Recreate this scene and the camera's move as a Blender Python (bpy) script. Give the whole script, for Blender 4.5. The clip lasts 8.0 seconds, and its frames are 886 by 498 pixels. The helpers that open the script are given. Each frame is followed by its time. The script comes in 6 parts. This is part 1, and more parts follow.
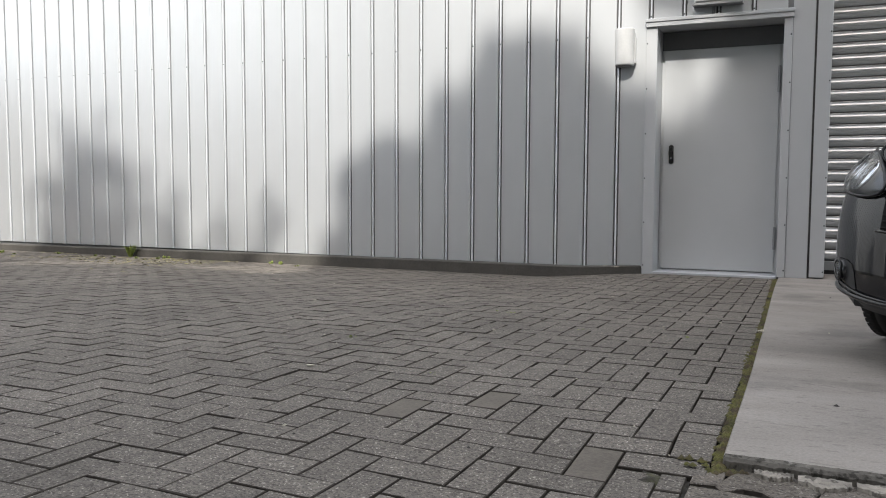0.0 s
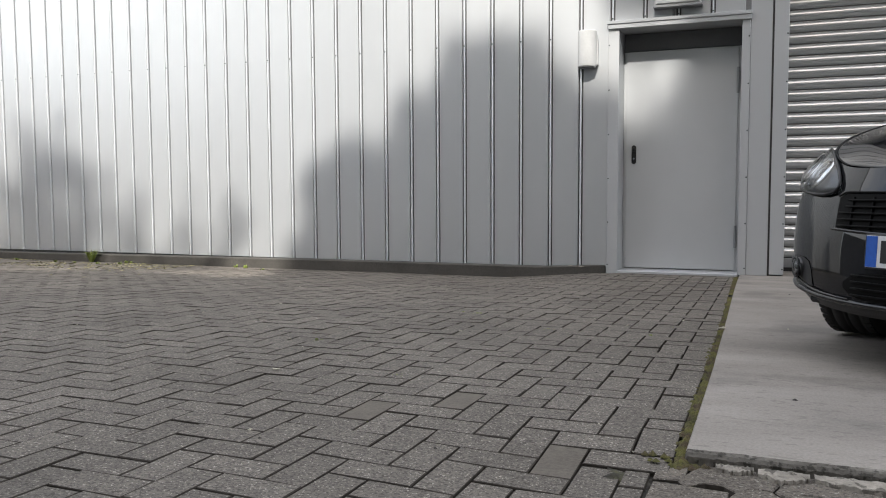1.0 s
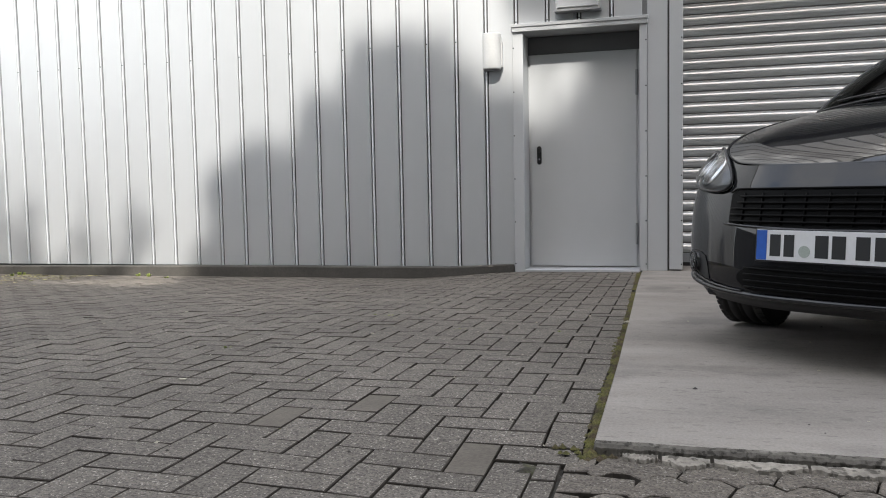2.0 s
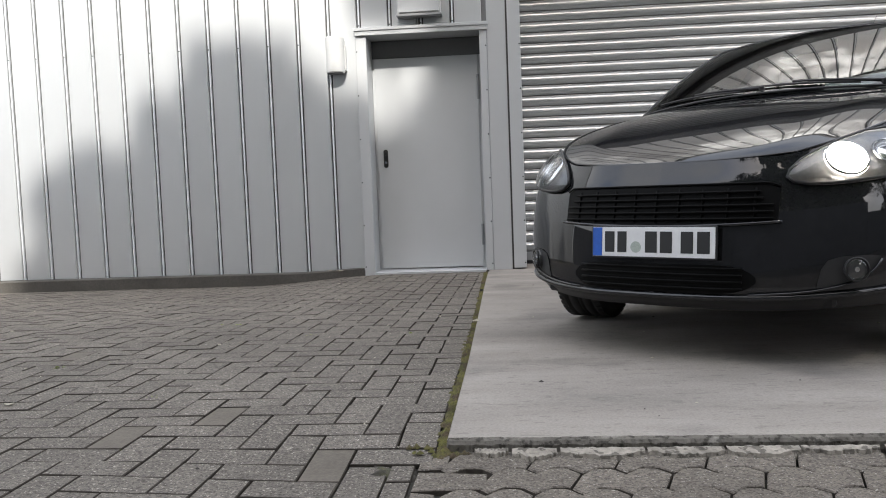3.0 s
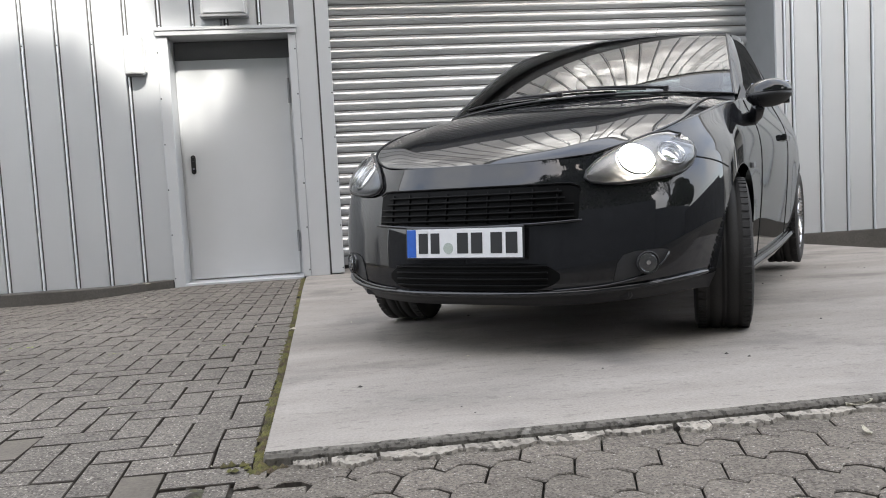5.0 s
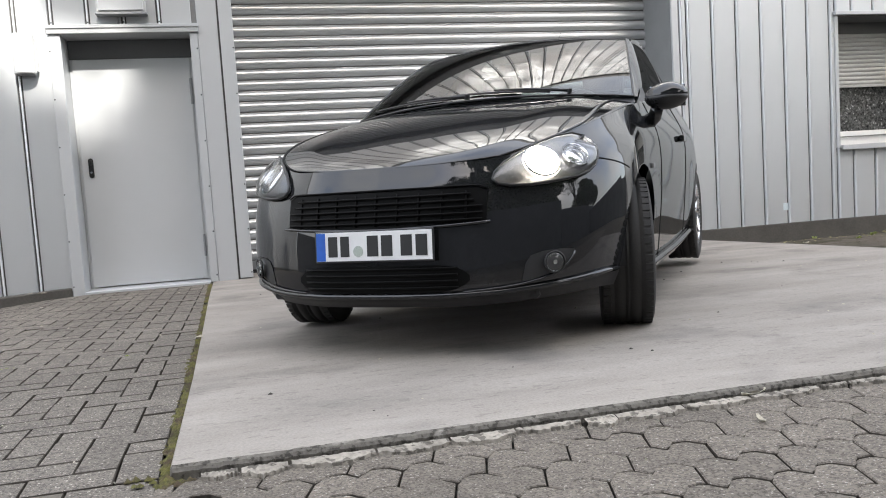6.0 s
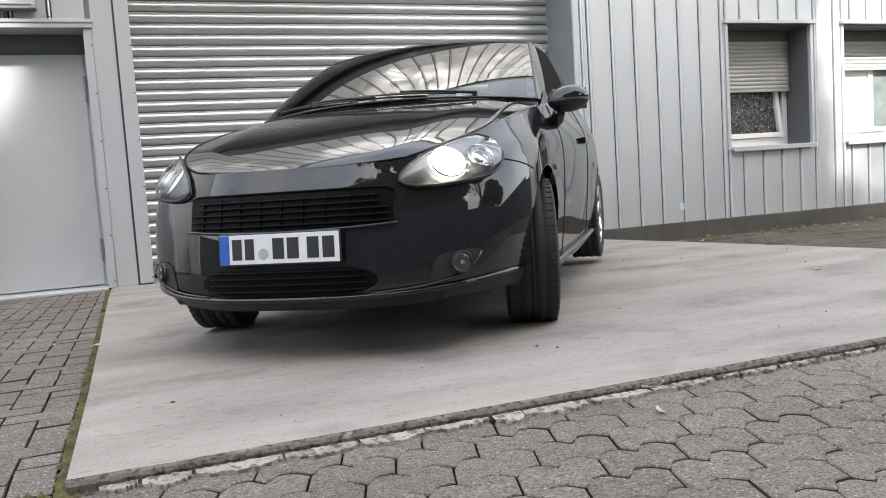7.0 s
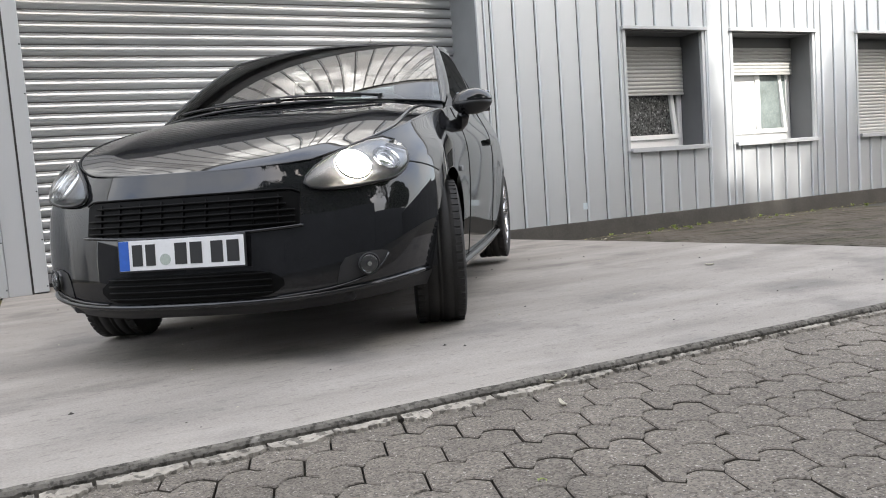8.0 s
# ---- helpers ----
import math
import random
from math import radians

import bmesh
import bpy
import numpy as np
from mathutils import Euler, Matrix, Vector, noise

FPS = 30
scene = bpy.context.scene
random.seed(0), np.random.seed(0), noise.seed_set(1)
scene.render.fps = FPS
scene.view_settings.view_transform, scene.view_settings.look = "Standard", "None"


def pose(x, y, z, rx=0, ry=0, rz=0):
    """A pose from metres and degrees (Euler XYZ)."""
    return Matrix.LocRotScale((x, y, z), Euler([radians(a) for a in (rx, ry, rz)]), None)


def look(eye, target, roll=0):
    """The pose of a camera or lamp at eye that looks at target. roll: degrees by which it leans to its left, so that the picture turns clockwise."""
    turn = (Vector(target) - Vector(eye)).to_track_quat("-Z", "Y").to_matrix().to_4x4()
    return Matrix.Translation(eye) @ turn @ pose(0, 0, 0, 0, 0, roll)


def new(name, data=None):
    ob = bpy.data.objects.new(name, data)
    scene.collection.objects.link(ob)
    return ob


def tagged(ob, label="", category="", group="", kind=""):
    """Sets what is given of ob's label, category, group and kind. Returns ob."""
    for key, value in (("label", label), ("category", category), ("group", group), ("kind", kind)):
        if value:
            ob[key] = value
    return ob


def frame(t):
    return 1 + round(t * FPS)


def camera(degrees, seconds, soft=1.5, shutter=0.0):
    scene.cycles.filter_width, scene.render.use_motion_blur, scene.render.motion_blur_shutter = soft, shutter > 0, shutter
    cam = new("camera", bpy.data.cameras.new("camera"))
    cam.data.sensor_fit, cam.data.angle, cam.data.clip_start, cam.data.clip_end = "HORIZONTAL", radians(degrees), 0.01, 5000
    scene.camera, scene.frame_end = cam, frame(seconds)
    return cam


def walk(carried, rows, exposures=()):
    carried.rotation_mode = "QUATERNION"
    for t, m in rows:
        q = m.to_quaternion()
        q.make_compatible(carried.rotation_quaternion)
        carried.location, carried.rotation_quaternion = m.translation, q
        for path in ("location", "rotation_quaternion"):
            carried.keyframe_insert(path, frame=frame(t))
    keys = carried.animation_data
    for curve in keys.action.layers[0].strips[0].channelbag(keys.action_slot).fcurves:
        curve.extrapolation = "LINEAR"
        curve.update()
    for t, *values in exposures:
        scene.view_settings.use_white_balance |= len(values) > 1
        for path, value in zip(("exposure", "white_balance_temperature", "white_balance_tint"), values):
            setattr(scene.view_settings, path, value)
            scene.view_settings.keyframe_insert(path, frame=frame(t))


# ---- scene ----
cam = camera(57.1, 8.0, 1.0)

PATH = [
    (0, (0.240, -7.523, 0.757), (-0.574, -5.702, 0.607), 0.19),
    (0.5, (0.239, -7.523, 0.759), (-0.553, -5.692, 0.610), 0.11),
    (1, (0.248, -7.527, 0.757), (-0.491, -5.674, 0.611), -0.26),
    (1.2, (0.249, -7.528, 0.756), (-0.451, -5.660, 0.611), -0.43),
    (2.3, (0.257, -7.534, 0.756), (-0.212, -5.595, 0.614), -1.41),
    (2.5, (0.259, -7.535, 0.756), (-0.161, -5.585, 0.615), -1.61),
    (2.8, (0.258, -7.534, 0.756), (-0.025, -5.559, 0.613), -1.90),
    (3, (0.258, -7.533, 0.756), (0.087, -5.545, 0.611), -2.14),
    (3.5, (0.261, -7.519, 0.750), (0.248, -5.525, 0.603), -2.48),
    (4, (0.265, -7.525, 0.753), (0.372, -5.533, 0.604), -2.69),
    (4.5, (0.270, -7.513, 0.754), (0.469, -5.529, 0.601), -2.99),
    (4.7, (0.271, -7.514, 0.754), (0.498, -5.532, 0.601), -3.05),
    (5.8, (0.277, -7.516, 0.759), (0.710, -5.571, 0.596), -3.53),
    (6, (0.278, -7.517, 0.760), (0.762, -5.583, 0.595), -3.65),
    (6.5, (0.280, -7.520, 0.760), (0.870, -5.617, 0.590), -3.68),
    (7, (0.283, -7.519, 0.757), (0.979, -5.653, 0.582), -3.80),
    (7.5, (0.287, -7.529, 0.757), (1.078, -5.701, 0.577), -4.04),
    (8, (0.284, -7.548, 0.755), (1.181, -5.770, 0.570), -4.20),
]
EXPOSURES = [(0, 1.95, 6880, 10), (1.2, 1.95, 6880, 10), (2.5, 2.14, 6880, 10), (3.5, 2.40, 6880, 10), (4.5, 2.62, 6880, 10), (7, 2.76, 6880, 10), (8, 2.68, 6880, 10)]
SKY_STRENGTH, SUN_ENERGY = 0.15, 1.65

walk(cam, [(t, look(e, g, r)) for t, e, g, r in PATH], EXPOSURES)

# ---------------------------------------------------------------- light
SUN_DIR = Vector((0.16, -1.0, 0.92)).normalized()      # towards the sun
sun_elev = math.asin(SUN_DIR.z)
sun_azim = math.atan2(SUN_DIR.x, SUN_DIR.y)
world = bpy.data.worlds.new("sky")
scene.world = world
world.use_nodes = True
wn = world.node_tree.nodes
sky = wn.new("ShaderNodeTexSky")
sky.sky_type = "NISHITA"
sky.sun_disc = False
sky.sun_elevation = sun_elev
sky.sun_rotation = sun_azim
sky.air_density, sky.dust_density, sky.ozone_density = 1.0, 3.0, 0.6
wn["Background"].inputs["Strength"].default_value = SKY_STRENGTH
# thin broken cloud over the whole sky
wl = world.node_tree.links
drift = wn.new("ShaderNodeTexNoise")
drift.inputs["Scale"].default_value = 2.6
drift.inputs["Detail"].default_value = 6
drift.inputs["Roughness"].default_value = 0.55
wl.new(wn.new("ShaderNodeTexCoord").outputs["Generated"], drift.inputs["Vector"])
cover = wn.new("ShaderNodeMapRange")
cover.inputs["From Min"].default_value, cover.inputs["From Max"].default_value = 0.36, 0.62
cover.inputs["To Min"].default_value, cover.inputs["To Max"].default_value = 0.25, 0.9
wl.new(drift.outputs[0], cover.inputs["Value"])
cloud = wn.new("ShaderNodeMix")
cloud.data_type = "RGBA"
cloud.inputs[7].default_value = (3.6, 3.75, 4.0, 1)
wl.new(cover.outputs[0], cloud.inputs[0])
wl.new(sky.outputs[0], cloud.inputs[6])
wl.new(cloud.outputs[2], wn["Background"].inputs[0])
sun = new("sun", bpy.data.lights.new("sun", "SUN"))
sun.data.energy = SUN_ENERGY
sun.data.angle = radians(0.8)
sun.data.color = (1.0, 0.985, 0.965)
sun.matrix_world = look(SUN_DIR * 40, (0, 0, 0))


# ---------------------------------------------------------------- materials
def material(name, color, rough=0.5, metal=0.0, grain=60.0, vary=0.08, stain=1.5, stain_vary=0.12,
             bump=0.0, bump_scale=200.0, coat=0.0, per_object=0.0, tint=None, spec=0.5, per_island=0.0, stretch=None, tint_edge=0.15, pits=None):
    """A painted, mineral or metal surface: base colour with fine grain and broad stains, and relief."""
    m = bpy.data.materials.new(name)
    m.use_nodes = True
    t = m.node_tree
    n, l = t.nodes, t.links
    b = n["Principled BSDF"]
    b.inputs["Roughness"].default_value = rough
    b.inputs["Metallic"].default_value = metal
    b.inputs["Specular IOR Level"].default_value = spec
    b.inputs["Coat Weight"].default_value = coat
    b.inputs["Coat Roughness"].default_value = 0.03
    b.inputs["Coat IOR"].default_value = 1.52
    pos = n.new("ShaderNodeNewGeometry").outputs["Position"]
    fine, broad = n.new("ShaderNodeTexNoise"), n.new("ShaderNodeTexNoise")
    for node, s, d in ((fine, grain, 4.0), (broad, stain, 5.0)):
        node.inputs["Scale"].default_value = s
        node.inputs["Detail"].default_value = d
        node.inputs["Roughness"].default_value = 0.6
        l.new(pos, node.inputs["Vector"])
    if stretch:
        squeeze = n.new("ShaderNodeVectorMath")
        squeeze.operation = "MULTIPLY"
        squeeze.inputs[1].default_value = stretch
        l.new(pos, squeeze.inputs[0])
        l.new(squeeze.outputs[0], broad.inputs["Vector"])
    wide = []
    for node in (fine, broad):
        span = n.new("ShaderNodeMapRange")
        span.inputs["From Min"].default_value = 0.32
        span.inputs["From Max"].default_value = 0.68
        l.new(node.outputs[0], span.inputs["Value"])
        wide.append(span.outputs[0])
    value = n.new("ShaderNodeMath")
    value.operation = "MULTIPLY_ADD"
    l.new(wide[0], value.inputs[0])
    value.inputs[1].default_value = vary * 2
    value.inputs[2].default_value = 1 - vary
    value2 = n.new("ShaderNodeMath")
    value2.operation = "MULTIPLY_ADD"
    l.new(wide[1], value2.inputs[0])
    value2.inputs[1].default_value = stain_vary * 2
    value2.inputs[2].default_value = 1 - stain_vary
    mul = n.new("ShaderNodeMath")
    mul.operation = "MULTIPLY"
    l.new(value.outputs[0], mul.inputs[0])
    l.new(value2.outputs[0], mul.inputs[1])
    out = mul.outputs[0]
    if per_object or per_island:
        src = n.new("ShaderNodeObjectInfo").outputs["Random"] if per_object else n.new("ShaderNodeNewGeometry").outputs["Random Per Island"]
        amount = per_object or per_island
        m3 = n.new("ShaderNodeMath")
        m3.operation = "MULTIPLY_ADD"
        l.new(src, m3.inputs[0])
        m3.inputs[1].default_value = amount * 2
        m3.inputs[2].default_value = 1 - amount
        m4 = n.new("ShaderNodeMath")
        m4.operation = "MULTIPLY"
        l.new(out, m4.inputs[0])
        l.new(m3.outputs[0], m4.inputs[1])
        out = m4.outputs[0]
    if pits:
        hole = n.new("ShaderNodeTexNoise")
        hole.inputs["Scale"].default_value = pits[0]
        hole.inputs["Detail"].default_value = 3
        if len(pits) > 3:
            drag = n.new("ShaderNodeVectorMath")
            drag.operation = "MULTIPLY"
            drag.inputs[1].default_value = pits[3]
            l.new(pos, drag.inputs[0])
            l.new(drag.outputs[0], hole.inputs["Vector"])
        else:
            l.new(pos, hole.inputs["Vector"])
        deep = n.new("ShaderNodeMapRange")
        deep.inputs["From Min"].default_value = pits[1]
        deep.inputs["From Max"].default_value = pits[1] + 0.06
        deep.inputs["To Min"].default_value = pits[2]
        deep.inputs["To Max"].default_value = 1.0
        l.new(hole.outputs[0], deep.inputs["Value"])
        m5 = n.new("ShaderNodeMath")
        m5.operation = "MULTIPLY"
        l.new(out, m5.inputs[0])
        l.new(deep.outputs[0], m5.inputs[1])
        out = m5.outputs[0]
    mix = n.new("ShaderNodeVectorMath")
    mix.operation = "SCALE"
    l.new(out, mix.inputs["Scale"])
    if tint:
        ramp = n.new("ShaderNodeMix")
        ramp.data_type = "RGBA"
        ramp.inputs[6].default_value = (*color, 1)
        ramp.inputs[7].default_value = (*tint[0], 1)
        patch = n.new("ShaderNodeTexNoise")
        patch.inputs["Scale"].default_value = tint[1]
        patch.inputs["Detail"].default_value = 6
        l.new(pos, patch.inputs["Vector"])
        edge = n.new("ShaderNodeMapRange")
        edge.inputs["From Min"].default_value = tint[2]
        edge.inputs["From Max"].default_value = tint[2] + tint_edge
        l.new(patch.outputs[0], edge.inputs["Value"])
        l.new(edge.outputs[0], ramp.inputs[0])
        l.new(ramp.outputs[2], mix.inputs[0])
    else:
        mix.inputs[0].default_value = color
    l.new(mix.outputs[0], b.inputs["Base Color"])
    if bump:
        bn = n.new("ShaderNodeTexNoise")
        bn.inputs["Scale"].default_value = bump_scale
        bn.inputs["Detail"].default_value = 5
        l.new(pos, bn.inputs["Vector"])
        bm_ = n.new("ShaderNodeBump")
        bm_.inputs["Strength"].default_value = bump
        bm_.inputs["Distance"].default_value = 0.004
        l.new(bn.outputs[0], bm_.inputs["Height"])
        l.new(bm_.outputs[0], b.inputs["Normal"])
    return m


def glass(name, tint=(0.9, 0.95, 0.93), rough=0.0, clear=0.75, gloss=1.0):
    """A thin pane: clear to look through, with a mirror's gloss by the viewing angle."""
    m = bpy.data.materials.new(name)
    m.use_nodes = True
    n, l = m.node_tree.nodes, m.node_tree.links
    n.remove(n["Principled BSDF"])
    see = n.new("ShaderNodeBsdfTransparent")
    see.inputs[0].default_value = (tint[0] * clear, tint[1] * clear, tint[2] * clear, 1)
    shine = n.new("ShaderNodeBsdfGlossy")
    shine.inputs["Roughness"].default_value = rough
    shine.inputs["Color"].default_value = (gloss, gloss, gloss, 1)
    fres = n.new("ShaderNodeFresnel")
    fres.inputs["IOR"].default_value = 1.5
    mix = n.new("ShaderNodeMixShader")
    l.new(fres.outputs[0], mix.inputs[0])
    l.new(see.outputs[0], mix.inputs[1])
    l.new(shine.outputs[0], mix.inputs[2])
    l.new(mix.outputs[0], n["Material Output"].inputs[0])
    return m


def glow(name, color, strength):
    m = bpy.data.materials.new(name)
    m.use_nodes = True
    b = m.node_tree.nodes["Principled BSDF"]
    b.inputs["Base Color"].default_value = (*color, 1)
    b.inputs["Emission Color"].default_value = (*color, 1)
    b.inputs["Emission Strength"].default_value = strength
    return m


M_panel = material("panel_paint", (0.502, 0.520, 0.532), 0.42, 0.55, 300, 0.015, 0.6, 0.03, 0.02, 25, per_object=0.02)
M_trim = material("trim_paint", (0.462, 0.475, 0.484), 0.35, 0.25, 300, 0.015, 1.0, 0.03)
M_door = material("door_paint", (0.448, 0.464, 0.475), 0.34, 0.1, 200, 0.015, 1.2, 0.03, 0.015, 90)
# near-black paint for the grooves, standing in for their shade
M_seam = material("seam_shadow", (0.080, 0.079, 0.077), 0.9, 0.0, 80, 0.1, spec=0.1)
# paler than the panels: the ribs' glint put into the colour
M_rib = material("rib_glint", (0.70, 0.73, 0.75), 0.24, 0.25, 300, 0.02, 1.0, 0.03)
M_shutter = material("shutter_metal", (0.51, 0.525, 0.538), 0.27, 0.55, 120, 0.03, 1.2, 0.05, 0.02, 90, per_object=0.03)
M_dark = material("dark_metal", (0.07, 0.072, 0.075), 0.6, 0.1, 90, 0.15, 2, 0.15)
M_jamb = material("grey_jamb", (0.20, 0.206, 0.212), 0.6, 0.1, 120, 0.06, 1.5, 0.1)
# recess faces darker than the trim, their shade put into the colour
M_recess_shade = material("window_reveal", (0.105, 0.107, 0.110), 0.6, 0.1, 120, 0.06, 1.5, 0.1)
M_conc_dark = material("plinth_concrete", (0.062, 0.058, 0.051), 0.9, 0, 70, 0.15, 2.5, 0.2, 0.5, 60)
M_slab = material("slab_concrete", (0.255, 0.231, 0.206), 0.8, 0, 130, 0.12, 1.3, 0.20, 0.7, 120, tint=((0.190, 0.173, 0.157), 2.2, 0.54), tint_edge=0.12, stretch=(0.7, 2.4, 1.0), pits=(34, 0.335, 0.80, (0.6, 1.6, 1.0)), spec=0.25)
M_edge = material("broken_edge", (0.131, 0.120, 0.104), 0.95, 0, 60, 0.25, 7, 0.22, 0.7, 70, tint=((0.222, 0.207, 0.182), 16, 0.60), tint_edge=0.06, pits=(60, 0.40, 0.6), spec=0.1)
M_brick = material("paver_grey", (0.144, 0.128, 0.110), 0.85, 0, 48, 0.19, 1.1, 0.16, 1.0, 110, per_object=0.09, tint=((0.349, 0.320, 0.274), 140, 0.61), tint_edge=0.035, pits=(150, 0.42, 0.55), spec=0.2)
M_brick_far = material("paver_grey_rest", (0.144, 0.128, 0.110), 0.85, 0, 48, 0.19, 1.1, 0.16, 1.0, 110, per_island=0.09, tint=((0.349, 0.320, 0.274), 140, 0.61), tint_edge=0.035, pits=(150, 0.42, 0.55), spec=0.2)
M_hex = material("paver_wave", (0.156, 0.136, 0.114), 0.85, 0, 48, 0.20, 1.1, 0.16, 1.0, 110, per_object=0.09, tint=((0.325, 0.300, 0.264), 140, 0.62), tint_edge=0.035, pits=(150, 0.42, 0.55), spec=0.2)
M_hex_far = material("paver_wave_rest", (0.156, 0.136, 0.114), 0.85, 0, 48, 0.20, 1.1, 0.16, 1.0, 110, per_island=0.09, tint=((0.325, 0.300, 0.264), 140, 0.62), tint_edge=0.035, pits=(150, 0.42, 0.55), spec=0.2)
M_smooth = material("paver_smooth", (0.121, 0.106, 0.088), 0.8, 0, 90, 0.14, 6, 0.15, 0.4, 150, spec=0.2)
M_dirty = material("paver_dirty", (0.091, 0.077, 0.060), 0.9, 0, 26, 0.18, 1.6, 0.25, 1.0, 110, per_object=0.1, tint=((0.050, 0.045, 0.026), 2.2, 0.50), pits=(105, 0.42, 0.45), spec=0.2)
M_dirty_far = material("paver_dirty_rest", (0.091, 0.077, 0.060), 0.9, 0, 26, 0.18, 1.6, 0.25, 1.0, 110, per_island=0.1, tint=((0.050, 0.045, 0.026), 2.2, 0.50), pits=(105, 0.42, 0.45), spec=0.2)
M_side = material("paver_side", (0.060, 0.052, 0.044), 0.95, 0, 60, 0.2, 3, 0.2, spec=0.1)
M_joint = material("joint_sand", (0.032, 0.030, 0.024), 0.95, 0, 80, 0.3, 3, 0.3, 0.5, 80, tint=((0.048, 0.049, 0.017), 2.5, 0.56))
M_soil = material("soil", (0.032, 0.027, 0.021), 0.95, 0, 60, 0.4, 9, 0.4, 1.0, 60, tint=((0.044, 0.045, 0.017), 9, 0.52))
M_mortar = material("old_mortar", (0.269, 0.244, 0.208), 0.95, 0, 60, 0.2, 9, 0.25, 1.0, 60, pits=(45, 0.42, 0.45), spec=0.1)
M_moss = material("moss", (0.074, 0.070, 0.016), 0.95, 0, 120, 0.4, 9, 0.4, 0.9, 120, tint=((0.060, 0.042, 0.022), 16, 0.46))
M_weed = material("weed_green", (0.17, 0.21, 0.045), 0.7, 0, 60, 0.3, 5, 0.3)
M_dry = material("dry_leaf", (0.400, 0.369, 0.287), 0.8, 0, 120, 0.2, 20, 0.2)
M_litter = material("leaf_litter", (0.224, 0.205, 0.096), 0.9, 0, 60, 0.3, 9, 0.3, per_island=0.5)
M_bits = material("dark_bits", (0.05, 0.045, 0.04), 0.9, 0, 100, 0.3)
M_white = material("white_plastic", (0.74, 0.74, 0.73), 0.35, 0, 60, 0.02, 3, 0.04)
M_lampbody = material("lamp_grey", (0.44, 0.445, 0.44), 0.4, 0, 60, 0.03, 4, 0.06)
M_blind = material("blind_slat", (0.40, 0.403, 0.39), 0.45, 0, 60, 0.04, 3, 0.06)
M_black = material("black_plastic", (0.010, 0.010, 0.011), 0.5, 0, 200, 0.1, 8, 0.1, 0.05, 400)
M_lockmat = material("black_lock", (0.012, 0.012, 0.012), 0.3)
M_paint = material("car_paint", (0.013, 0.0132, 0.0145), 0.35, 0.0, 900, 0.05, 3, 0.05, coat=0.95, spec=0.0)
M_pocket = material("pocket_plastic", (0.020, 0.020, 0.021), 0.5, 0, 200, 0.1, 8, 0.1)
M_gap = material("shut_line", (0.004, 0.004, 0.004), 0.9)
M_rubber = material("tyre_rubber", (0.022, 0.021, 0.020), 0.8, 0, 150, 0.15, 6, 0.2, 0.2, 200)
M_rim = material("wheel_alloy", (0.62, 0.62, 0.63), 0.18, 1.0, 100, 0.03, 6, 0.05)
M_chrome = material("chrome", (0.75, 0.75, 0.76), 0.07, 1.0, 60, 0.02)
M_plate = material("plate_white", (0.72, 0.72, 0.72), 0.4, 0, 100, 0.02, 8, 0.04)
M_plateblue = material("plate_blue", (0.01, 0.09, 0.42), 0.4)
M_ink = material("plate_ink", (0.012, 0.012, 0.012), 0.5)
M_stamp = material("plate_stamp", (0.36, 0.40, 0.36), 0.5, 0, 300, 0.2)
M_inside = material("car_interior", (0.03, 0.03, 0.032), 0.8, 0, 100, 0.2)
M_grille = material("grille_black", (0.003, 0.003, 0.003), 0.6, spec=0.1)
M_lampdark = material("lamp_housing", (0.15, 0.15, 0.153), 0.28, 0.75, 80, 0.1)
M_wind = glass("windscreen_glass", (0.55, 0.62, 0.60), 0.0, 0.8)
M_sideglass = glass("side_glass", (0.3, 0.33, 0.32), 0.0, 0.35, 0.10)
M_lens = glass("lamp_lens", (0.95, 0.97, 0.98), 0.0, 0.95)
M_pane = glass("window_pane", (0.5, 0.55, 0.52), 0.02, 0.6)
M_obscure = material("obscured_pane", (0.07, 0.072, 0.072), 0.15, 0, 45, 0.95, 20, 0.3, 1.0, 45, tint=((0.42, 0.43, 0.43), 40, 0.60))
M_teal = material("tinted_pane", (0.17, 0.20, 0.195), 0.15, 0, 40, 0.1, 6, 0.2)
M_bulb = glow("headlamp_bulb", (1.0, 0.93, 0.82), 10.0)
# emission on the bowl stands in for the bulb's glare
M_dish = glow("reflector_glow", (1.0, 0.92, 0.82), 1.6)
M_sticker = material("sticker", (0.6, 0.68, 0.72), 0.5, 0, 200, 0.2)
M_bark = material("bark", (0.10, 0.08, 0.06), 0.9, 0, 30, 0.3, 3, 0.3, 0.8, 20)
M_leaf = material("tree_leaf", (0.05, 0.085, 0.022), 0.55, 0, 20, 0.3, 0.6, 0.3, per_island=0.3)
M_inner = material("room_dark", (0.05, 0.05, 0.05), 0.9)
# dark paint of the unseen walls that block low light
M_backwall = material("blocker_dark", (0.105, 0.108, 0.110), 0.9, 0, 60, 0.2, 1.5, 0.3, 0.4, 40)
M_roofing = material("roof_sheet", (0.25, 0.25, 0.25), 0.7, 0, 40, 0.1, 1, 0.2)


# ---------------------------------------------------------------- mesh helpers
def mesh_from(name, verts, faces, mats, smooth=False, face_mats=None):
    me = bpy.data.meshes.new(name)
    me.from_pydata([tuple(v) for v in verts], [], faces)
    for m in (mats if isinstance(mats, (list, tuple)) else [mats]):
        me.materials.append(m)
    if smooth:
        me.shade_smooth()
    if face_mats:
        me.polygons.foreach_set("material_index", face_mats)
    me.update()
    return me


